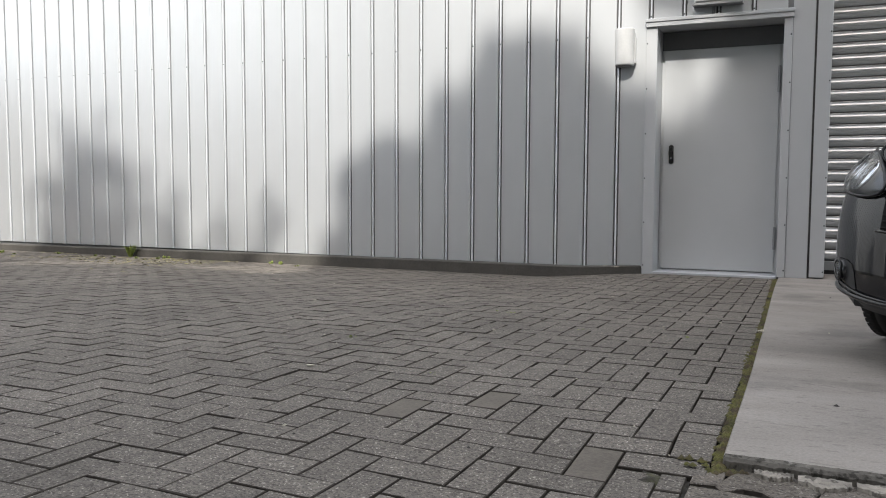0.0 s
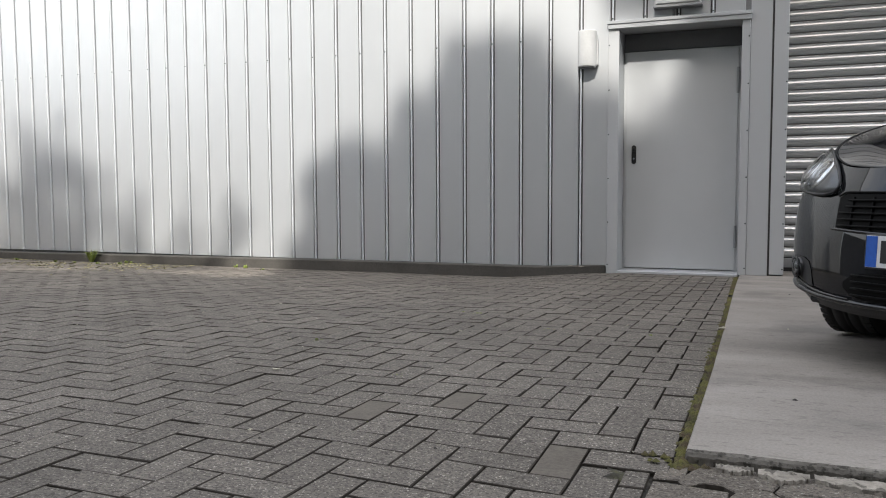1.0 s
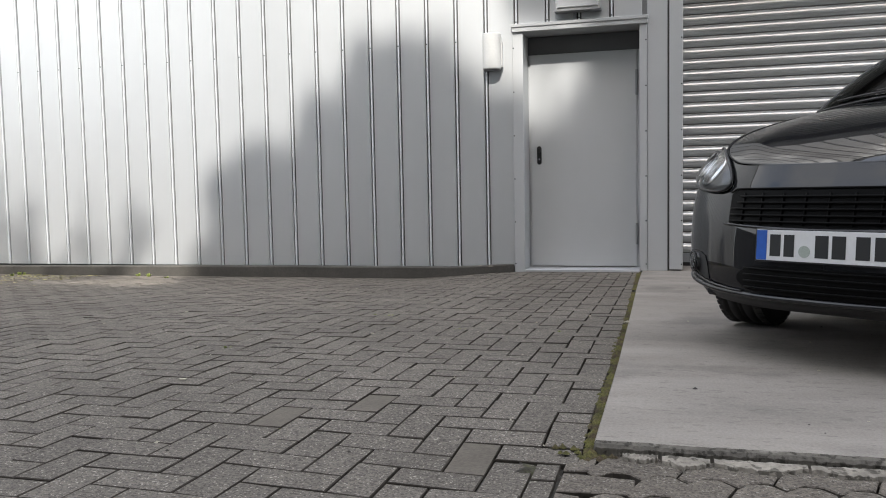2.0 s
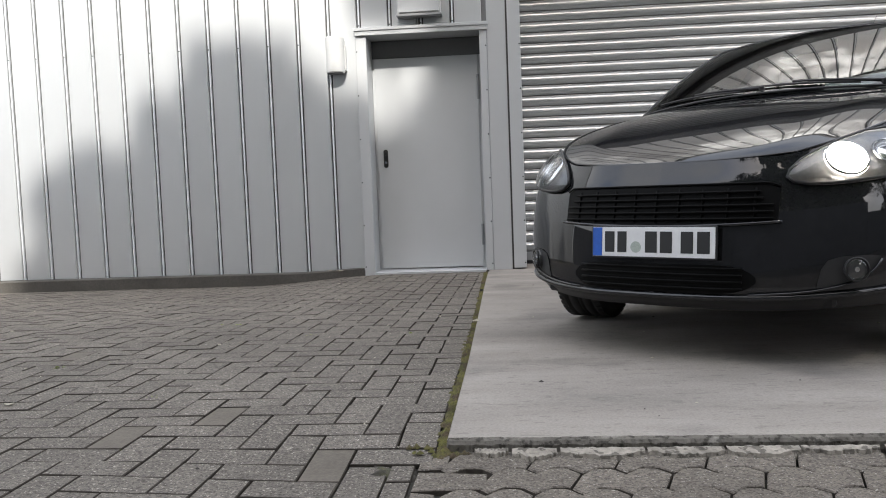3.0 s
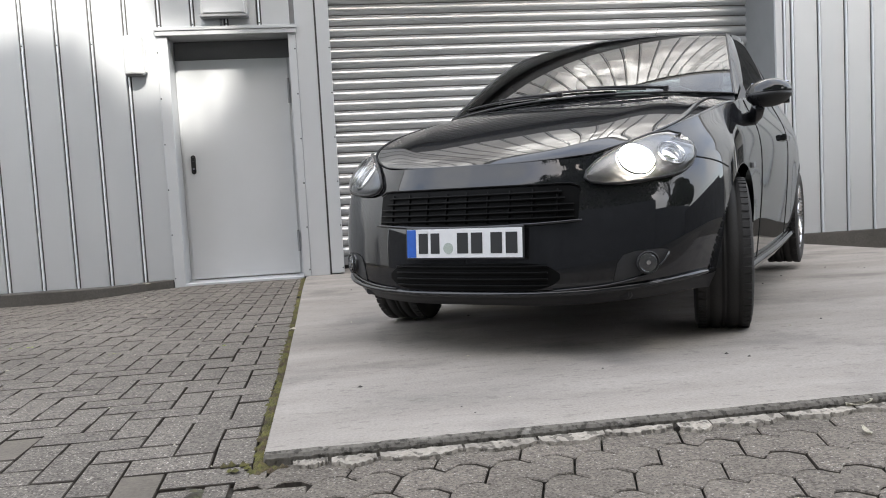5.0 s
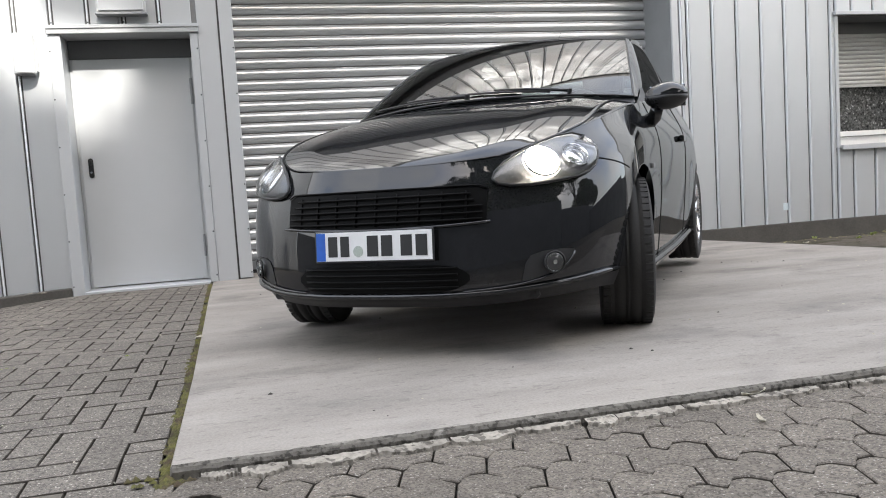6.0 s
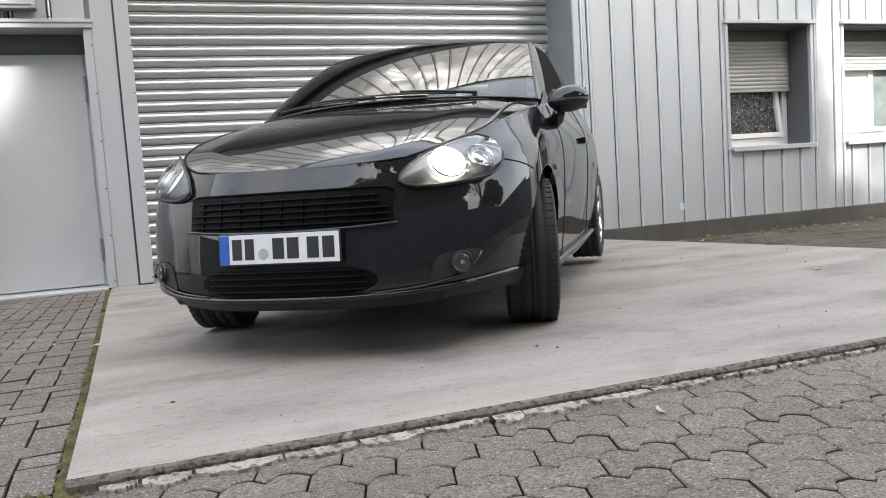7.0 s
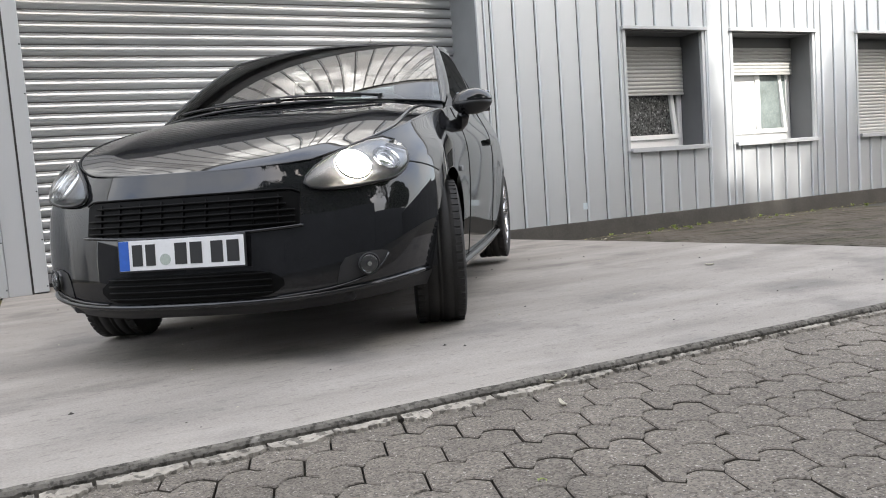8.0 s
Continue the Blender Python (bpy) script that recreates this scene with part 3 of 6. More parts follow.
# ---------------------------------------------------------------- windows
def build_window(k, a, b):
    w = thing("window_%d" % (k + 1), ("recessed window with half-lowered roller blind and a tilted white sash", "recessed window with partly lowered blind and a bright pane", "recessed window with its grey roller blind fully lowered")[k], "window", kind="structure")
    d = 0.36
    frame = part("frame_trim", box(a - 0.045, a, -0.010, d, WIN_Z0 - 0.02, WIN_Z1 + 0.02, 0.004), M_trim, w)
    part("frame_trim", box(b, b + 0.045, -0.010, d, WIN_Z0 - 0.02, WIN_Z1 + 0.02, 0.004), M_trim, w)
    part("lintel_drip", box(a - 0.06, b + 0.06, -0.05, d, WIN_Z1 + 0.003, WIN_Z1 + 0.045, 0.004), M_trim, w)
    part("reveal", box(b - 0.012, b - 0.001, 0.03, d, WIN_Z0, WIN_Z1 - 0.001, 0.002), M_recess_shade, w)
    part("reveal", box(a + 0.001, a + 0.012, 0.03, d, WIN_Z0, WIN_Z1 - 0.001, 0.002), M_recess_shade, w)
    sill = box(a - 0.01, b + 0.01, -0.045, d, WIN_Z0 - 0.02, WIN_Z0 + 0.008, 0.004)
    part("soffit", box(a + 0.013, b - 0.013, 0.0, d - 0.03, WIN_Z1 - 0.012, WIN_Z1 - 0.002, 0.002), M_recess_shade, w)
    part("sill", sill, M_trim, w)
    part("sill_lip", box(a - 0.01, b + 0.01, -0.060, -0.046, WIN_Z0 - 0.045, WIN_Z0 + 0.008, 0.003), M_trim, w)
    low = (1.55, 1.78, 0.92)[k]
    # roller blind slats
    prof = [(0.0, 0.004), (0.006, -0.003), (0.022, -0.007), (0.038, -0.004), (0.046, 0.004)]
    verts = [(x, d - 0.03 + dy, z) for z, dy in prof for x in (a + 0.013, b - 0.013)]
    me = mesh_from("blind_slat", verts, [(2 * i, 2 * i + 1, 2 * i + 3, 2 * i + 2) for i in range(len(prof) - 1)], M_blind, smooth=True)
    z = low
    while z < WIN_Z1 - 0.17:
        part("blind_slat", me, parent=w, at=pose(0, 0, z))
        z += 0.047
    part("blind_rail", box(a + 0.013, b - 0.013, d - 0.045, d - 0.015, low - 0.03, low - 0.001, 0.003), M_blind, w)
    # tall dark blind box paints the shade under the soffit
    part("blind_box", box(a + 0.013, b - 0.013, d - 0.02, d + 0.05, WIN_Z1 - 0.18, WIN_Z1 - 0.001, 0.003), M_recess_shade, w)
    y = d + 0.02
    f = 0.075
    for x0, x1, z0, z1 in ((a, a + f, WIN_Z0, WIN_Z1 - 0.1), (b - f, b, WIN_Z0, WIN_Z1 - 0.1), (a + f, b - f, WIN_Z0 + 0.005, WIN_Z0 + 0.105)):
        part("window_frame", box(x0, x1, y, y + 0.06, z0, z1, 0.005), M_white, w)
    mid = (a + b) / 2 + 0.12
    if k == 1:
        part("window_frame", box(mid - 0.04, mid + 0.04, y, y + 0.06, WIN_Z0 + 0.106, WIN_Z1 - 0.1, 0.004), M_white, w)
        part("pane", box(mid + 0.041, b - f, y + 0.02, y + 0.03, WIN_Z0 + 0.106, WIN_Z1 - 0.12), M_teal, w, "pane with a greenish curtain behind it")
        part("pane", box(a + f, mid - 0.041, y + 0.02, y + 0.03, WIN_Z0 + 0.106, WIN_Z1 - 0.12), M_white, w, "pane with a white screen behind it")
    elif k == 0:
        part("pane", box(a + f, b - f, y + 0.03, y + 0.04, WIN_Z0 + 0.106, WIN_Z1 - 0.12), M_obscure, w, "dark mottled obscured pane")
    else:
        part("pane", box(a + f, b - f, y + 0.03, y + 0.04, WIN_Z0 + 0.106, WIN_Z1 - 0.12), M_pane, w)
    if k < 2:
        # the tilted sash: its side bar leans into view
        sash = part("tilted_sash", box(-0.028, 0.028, -0.025, 0.025, 0, 0.98, 0.004), M_white, w, at=pose(b - f - 0.05, y - 0.01, WIN_Z0 + 0.11, -3.0, -4.5, 0))
        part("sash_rail", box(a + f, b - f - 0.02, y - 0.035, y - 0.001, WIN_Z0 + 0.108, WIN_Z0 + 0.165, 0.004), M_white, w)


for k, (a, b) in enumerate(WINDOWS):
    build_window(k, a, b)


# ---------------------------------------------------------------- lamps on the wall
def build_wall_lamp():
    """Half-round uplighter beside the door."""
    lamp = thing("wall_lamp", "half-round pale grey wall lamp beside the door", "wall lamp")
    cx, r, z0, z1 = -1.310, 0.086, 1.86, 2.185
    n = 20
    verts = []
    for z, k in ((z0, 0.94), (z0 + 0.008, 1.0), (z1 - 0.008, 1.0), (z1, 0.94)):
        verts += [(cx + r * k * math.cos(math.pi + math.pi * i / n), -0.055 + 1.0 * r * k * math.sin(math.pi + math.pi * i / n), z) for i in range(n + 1)]
    faces = grid_faces(4, n + 1)
    faces.append(tuple(range(n + 1)))
    faces.append(tuple(3 * (n + 1) + i for i in range(n + 1))[::-1])
    part("shade", mesh_from("shade", verts, faces, M_lampbody, smooth=False), parent=lamp)
    part("back_box", box(cx - r * 0.93, cx + r * 1.02, -0.055, 0.001, z0 + 0.02, z1 - 0.03, 0.006), M_lampbody, lamp)
    part("side_clip", box(cx + r * 0.98, cx + r * 1.10, -0.05, -0.005, z0 + 0.02, z0 + 0.25, 0.004), M_lampbody, lamp)
    part("bottom_rim", box(cx - 0.075, cx + 0.075, -0.10, -0.01, z0 - 0.008, z0 + 0.001, 0.002), M_jamb, lamp)


build_wall_lamp()


def build_door_light():
    lamp = thing("bulkhead_light", "flat rectangular grey light fixed over the door", "wall lamp")
    part("housing", box(-0.715, -0.325, -0.10, -0.001, 2.345, 2.52, 0.012, 2), M_lampbody, lamp)
    part("front_glass", box(-0.70, -0.34, -0.112, -0.10, 2.36, 2.505, 0.005), M_trim, lamp)
    part("lower_rim", box(-0.725, -0.315, -0.108, -0.002, 2.328, 2.346, 0.004), M_jamb, lamp)
    part("conduit", cyl((-0.56, -0.012, 2.262), (-0.56, -0.012, 2.33), 0.010, 8), M_jamb, lamp)


build_door_light()

ob = part("sticker", box(5.92, 5.98, -0.0008, 0.0012, 0.225, 0.30), M_sticker)
tagged(ob, "small pale blue sticker on the wall panel", "sticker")

# unseen walls, added so that the car mirrors a dark low horizon
for x0_, x1_, top in ((-40, 7.0, 4.0), (7.02, 40, 3.0)):
    ob = part("unseen_wall_south", box(x0_, x1_, -13.9, -13.6, -0.2, top, 0.02), M_backwall)
    tagged(ob, "unseen dark wall added to darken reflections and low sky light", "wall", kind="structure")

# two more unseen walls, added to darken what the sides mirror
for name, x, top in (("unseen_wall_west", -14.3, 3.0), ("unseen_wall_east", 15.6, 2.4)):
    ob = part(name, box(x, x + 0.3, -13.58, -0.08, -0.2, top, 0.02), M_backwall)
    tagged(ob, "unseen dark wall added to darken reflections and low sky light", "wall", kind="structure")


# ---------------------------------------------------------------- car
CAR = pose(1.256, -3.945, 0.113, 0, 0, -126.2)
car = thing("car", "black three-door hatchback with steered front wheels and lit headlamp", "car", at=CAR)


def spline(points, t):
    """Catmull-Rom through points, t from 0 to 1."""
    n = len(points) - 1
    k = min(int(t * n), n - 1)
    f = t * n - k
    p = [np.array(points[min(max(k + d, 0), n)], float) for d in (-1, 0, 1, 2)]
    if k == 0:
        p[0] = 2 * p[1] - p[2]
    if k == n - 1:
        p[3] = 2 * p[2] - p[1]
    return 0.5 * (2 * p[1] + (p[2] - p[0]) * f + (2 * p[0] - 5 * p[1] + 4 * p[2] - p[3]) * f * f + (3 * p[1] - p[0] - 3 * p[2] + p[3]) * f ** 3)


# girths of the left half, from the middle of the nose round to the middle of the tail
G_BOTTOM = [(0.80, 0, 0.20), (0.785, 0.25, 0.20), (0.715, 0.45, 0.205), (0.60, 0.61, 0.215), (0.44, 0.715, 0.22), (0.20, 0.775, 0.20), (0, 0.785, 0.19), (-0.5, 0.785, 0.18), (-1.2, 0.79, 0.18), (-1.9, 0.79, 0.20), (-2.51, 0.78, 0.22), (-2.88, 0.70, 0.25), (-3.07, 0.42, 0.27), (-3.10, 0, 0.27)]
G_LOW = [(0.862, 0, 0.265), (0.842, 0.25, 0.265), (0.765, 0.46, 0.27), (0.64, 0.635, 0.285), (0.475, 0.745, 0.30), (0.22, 0.808, 0.30), (0, 0.815, 0.30), (-0.5, 0.805, 0.30), (-1.2, 0.81, 0.30), (-1.9, 0.815, 0.31), (-2.51, 0.815, 0.32), (-2.92, 0.73, 0.36), (-3.12, 0.44, 0.38), (-3.16, 0, 0.38)]
G_MID = [(0.852, 0, 0.43), (0.834, 0.25, 0.43), (0.762, 0.46, 0.435), (0.635, 0.645, 0.445), (0.475, 0.762, 0.46), (0.22, 0.828, 0.49), (0, 0.838, 0.52), (-0.5, 0.832, 0.56), (-1.2, 0.838, 0.60), (-1.9, 0.842, 0.62), (-2.51, 0.84, 0.63), (-2.92, 0.76, 0.63), (-3.12, 0.46, 0.62), (-3.17, 0, 0.62)]
G_HIGH = [(0.820, 0, 0.60), (0.800, 0.25, 0.605), (0.728, 0.45, 0.61), (0.595, 0.635, 0.635), (0.43, 0.748, 0.67), (0.20, 0.806, 0.72), (0, 0.820, 0.755), (-0.5, 0.828, 0.79), (-1.2, 0.836, 0.82), (-1.9, 0.836, 0.84), (-2.51, 0.815, 0.86), (-2.88, 0.73, 0.87), (-3.08, 0.45, 0.87), (-3.13, 0, 0.87)]
G_TOP = [(0.775, 0, 0.705), (0.755, 0.25, 0.71), (0.675, 0.43, 0.722), (0.50, 0.585, 0.782), (0.30, 0.675, 0.835), (0.08, 0.725, 0.882), (-0.14, 0.748, 0.918), (-0.5, 0.765, 0.957), (-1.1, 0.775, 0.985), (-1.8, 0.765, 1.02), (-2.42, 0.735, 1.05), (-2.82, 0.64, 1.065), (-3.00, 0.40, 1.07), (-3.05, 0, 1.07)]
GIRTHS = [G_BOTTOM, G_LOW, G_MID, G_HIGH, G_TOP]


def shell(u, v, side=1, out=0.0):
    """A point of the body's side and front: u round from nose to tail, v from bottom to top edge."""
    col = [spline(g, u) for g in GIRTHS]
    p = spline(col, v)
    if out:
        e = 0.004
        a = spline([spline(g, min(1, u + e)) for g in GIRTHS], v) - spline([spline(g, max(0, u - e)) for g in GIRTHS], v)
        b = spline(col, min(1, v + e)) - spline(col, max(0, v - e))
        n = np.cross(a, b)
        ln = np.linalg.norm(n)
        if ln > 1e-9:
            n = n / ln
            if n[0] * max(0.2, p[0] + 1.2) + n[1] * p[1] < 0:
                n = -n
            p = p + n * out
    return np.array((p[0], p[1] * side, p[2]))


def find(y, z, lo=0.0, hi=0.42):
    """u, v of the front of the shell at sideways place y and height z."""
    u, v = 0.2, 0.5
    for _ in range(24):
        for _ in range(3):
            p0, p1 = shell(u, v), shell(u, min(1, v + 0.01))
            dz = (p1[2] - p0[2]) / 0.01
            v = min(1.0, max(0.0, v + (z - p0[2]) / max(dz, 0.05)))
        p0, p1 = shell(u, v), shell(u + 0.01, v)
        u = min(hi, max(lo, u + (y - p0[1]) / max((p1[1] - p0[1]) / 0.01, 0.3)))
    return u, v


def at_front(y, z, out=0.0):
    u, v = find(abs(y), z)
    p = shell(u, v, 1 if y >= 0 else -1, out)
    if abs(p[2] - z) > 0.03 and abs(y) > 0.6:
        return at_front(y - math.copysign(0.004, y), z, out)
    return p


WHEEL_R = 0.305
ARCH_R = 0.352
WHEEL_X = (0.0, -2.51)


def build_shell():
    nu, nv = 157, 33
    for side in (1, -1):
        us = np.linspace(0, 1, nu)
        pts = np.array([[shell(u, v, side) for v in np.linspace(0, 1, nv)] for u in us])
        reach = np.full(pts.shape[:2], 9.0)
        for wx in WHEEL_X:
            r = np.hypot(pts[..., 0] - wx, pts[..., 2] - WHEEL_R - 0.01) - ARCH_R
            reach = np.where(np.abs(pts[..., 1]) > 0.5, np.minimum(reach, r), reach)
        groups = {"front_bumper": [], "bumper_lip": [], "fender": [], "door": [], "rear_quarter": [], "rear_bumper": []}
        for i in range(nu - 1):
            for j in range(nv - 1):
                q = [(i, j), (i + 1, j), (i + 1, j + 1), (i, j + 1)]
                if max(reach[a] for a in q) <= 0:
                    continue
                x = np.mean([pts[a][0] for a in q])
                z = np.mean([pts[a][2] for a in q])
                if i < 68 and (x > 0.30 or z < 0.50) and x > 0 and (z < 0.70 - max(0, 0.45 - x) * 0.6 or x > 0.66):
                    g = "front_bumper" if j > 5 else "bumper_lip"
                elif x > -0.48:
                    g = "fender"
                elif x > -1.62:
                    g = "door"
                elif x > -2.6:
                    g = "rear_quarter"
                else:
                    g = "rear_bumper"
                groups[g].append(q)
        for g, quads in groups.items():
            used, verts, faces = {}, [], []

            def vert(key, place):
                if key not in used:
                    used[key] = len(verts)
                    verts.append(place)
                return used[key]

            for q in quads:
                f = []
                for a, b in zip(q, q[1:] + q[:1]):
                    if reach[a] > 0:
                        f.append(vert(a, pts[a]))
                    if (reach[a] > 0) != (reach[b] > 0):
                        k = reach[a] / (reach[a] - reach[b])
                        f.append(vert((min(a, b), max(a, b)), pts[a] + (pts[b] - pts[a]) * k))
                if len(f) > 2:
                    faces.append(tuple(f if side > 0 else f[::-1]))
            part(g, mesh_from(g, verts, faces, M_black if g == "bumper_lip" else M_paint, smooth=True), parent=car)


build_shell()


def sheet(name, rows, mat, label="", smooth=True, parent=car, thick=0.0):
    nv = len(rows[0])
    verts = [p for r in rows for p in r]
    faces = grid_faces(len(rows), nv)
    pts = np.array(verts, float)
    quad = np.array(faces)
    cross = np.cross(pts[quad[:, 2]] - pts[quad[:, 0]], pts[quad[:, 3]] - pts[quad[:, 1]])
    away = pts[quad].mean(1) - np.array((-1.2, 0, 0.55))
    if (cross * away).sum() < 0:
        faces = [f[::-1] for f in faces]
    me = mesh_from(name, verts, faces, mat, smooth=smooth)
    ob = part(name, me, parent=parent, label=label)
    if thick:
        m = ob.modifiers.new("thickness", "SOLIDIFY")
        m.thickness = thick
        m.offset = -1
    return ob


# bonnet: from the leading edge back to the windscreen
SPINE = [(0.772, 0, 0.706), (0.70, 0, 0.748), (0.58, 0, 0.800), (0.40, 0, 0.857), (0.15, 0, 0.921), (-0.12, 0, 0.978), (-0.36, 0, 1.020)]


def top_edge(u, inset=0.0, lift=0.0):
    p = spline(G_TOP, u)
    return p + np.array((0, -inset, lift))


def fitted(points, degree):
    """A smooth curve close to the points, over 0 to 1."""
    t = np.linspace(0, 1, len(points))
    k = [np.polyfit(t, [p[i] for p in points], degree) for i in range(3)]
    return lambda r: np.array([np.polyval(q, r) for q in k])


spine_at = fitted([spline(SPINE, r) for r in np.linspace(0, 1, 30)], 4)
edge_at = fitted([top_edge(2 / 13 + r * (4.72 / 13), 0.004, 0.004) for r in np.linspace(0, 1, 30)], 4)


def bonnet_point(r, t):
    """The bonnet and the fender tops beside it: r back from the nose, t across from -1 to 1."""
    c, e = spine_at(r), edge_at(r)
    a = abs(t)
    # two soft creases run back along the bonnet
    crease = 0.006 * math.exp(-((a - 0.66) / 0.16) ** 2) * smooth_step(r, 0.0, 0.4)
    return (c[0] + (e[0] - c[0]) * a ** (2.2 + 0.6 * r), math.copysign(e[1] * a, t), c[2] + (e[2] - c[2]) * a ** 2.4 + crease)


def bonnet_side(r):
    """How far across the bonnet reaches; its gap runs inwards towards the windscreen."""
    return 1.0 - 0.135 * smooth_step(r, 0.22, 0.95)


back = np.linspace(0, 1, 44)
sheet("bonnet", [[bonnet_point(r, t * bonnet_side(r)) for t in np.linspace(-1, 1, 57)] for r in back], M_paint, "glossy black bonnet", thick=0.02)
for s_ in (1, -1):
    sheet("fender_top", [[bonnet_point(r, s_ * (bonnet_side(r) + (1.0 - bonnet_side(r)) * k)) for k in np.linspace(0.0, 1, 7)] for r in back[9:]], M_paint, thick=0.02)
    v, f = tube([np.array(bonnet_point(r, s_ * bonnet_side(r))) + np.array((0, 0.001 * s_, 0.0005)) for r in back], 0.0030, 5)
    part("shut_line", mesh_from("shut_line", v, f, M_gap), parent=car)
# windscreen and its frame
WS_BASE = [(-0.325, 0, 1.030), (-0.34, 0.2, 1.027), (-0.38, 0.42, 1.017), (-0.445, 0.60, 1.003), (-0.51, 0.728, 0.992)]


def ws_point(t, r, out=0.0):
    """The windscreen: t across from -1 to 1, r up from its foot; steeper at the foot than at the top."""
    q = abs(t)
    a = np.array((-0.325 - 0.185 * q ** 2.4, 0.728 * q, 1.030 - 0.038 * q ** 2))
    b = np.array((-1.15 - 0.070 * q ** 2.2, 0.592 * q, 1.408 - 0.036 * q ** 2))
    p = a + (b - a) * r + np.array((0.35, 0, 0.93)) * (0.029 * 4 * r * (1 - r) * (1 - 0.25 * q * q) + out)
    return np.array((p[0], math.copysign(p[1], t), p[2]))


def between(n_rows, n_cols, lo=0.0, hi=1.0, out=0.0):
    return [[tuple(ws_point(t, r, out)) for t in np.linspace(-1, 1, n_cols)] for r in np.linspace(lo, hi, n_rows)]


wind = sheet("windscreen", between(28, 61), M_wind, "sloping windscreen mirroring the wall")
wind.visible_shadow = False
# black border and seal
seal = [ws_point(t, 0) for t in np.linspace(0, 1, 12)] + [ws_point(1, r) for r in np.linspace(0.1, 1, 10)] + [ws_point(t, 1) for t in np.linspace(0.95, 0, 12)]
loop = [p for p in seal] + [np.array((p[0], -p[1], p[2])) for p in seal[::-1]]
v, f = tube(loop, 0.006, 6, True)
part("seal", mesh_from("seal", v, f, M_black, smooth=True), parent=wind)
sheet("header_band", between(3, 31, 0.975, 0.998, 0.002), M_black)
# cowl between bonnet and windscreen
cowl = []
for t in np.linspace(-1, 1, 31):
    a = abs(t)
    p = spline(WS_BASE, a)
    e = top_edge(6.72 / 13)
    q = spline(SPINE, 1)
    bx = q[0] + (e[0] - q[0]) * a ** 2.8
    by = e[1] * a
    bz = q[2] + (e[2] - q[2]) * a ** 2.4
    s = 1 if t >= 0 else -1
    cowl.append([(bx + 0.01, by * s, bz - 0.012), ((bx + p[0]) / 2, (by + p[1]) / 2 * s, (bz + p[2]) / 2 - 0.020), (p[0] - 0.01, p[1] * s, p[2] - 0.008)])
sheet("cowl", cowl, M_black)

# roof
ROOF_R = [(-1.222, 0.592, 1.371), (-1.55, 0.596, 1.404), (-2.0, 0.565, 1.395), (-2.45, 0.54, 1.365), (-2.78, 0.50, 1.315)]
ROOF_C = [(-1.15, 0, 1.408), (-1.5, 0, 1.452), (-1.95, 0, 1.464), (-2.45, 0, 1.425), (-2.86, 0, 1.365)]
rows = []
for r in np.linspace(0, 1, 24):
    c, e = spline(ROOF_C, r), spline(ROOF_R, r)
    rows.append([(c[0] + (e[0] - c[0]) * abs(t) ** 2.2, e[1] * t, c[2] + (e[2] - c[2]) * abs(t) ** 2.6) for t in np.linspace(-1, 1, 31)])
sheet("roof", rows, M_paint, thick=0.02)
v, f = tube([(-1.95, 0, 1.45), (-2.02, 0, 1.50), (-2.2, 0, 1.62)], lambda t: 0.004 - 0.002 * t, 6)
part("aerial", mesh_from("aerial", v, f, M_black), parent=car)

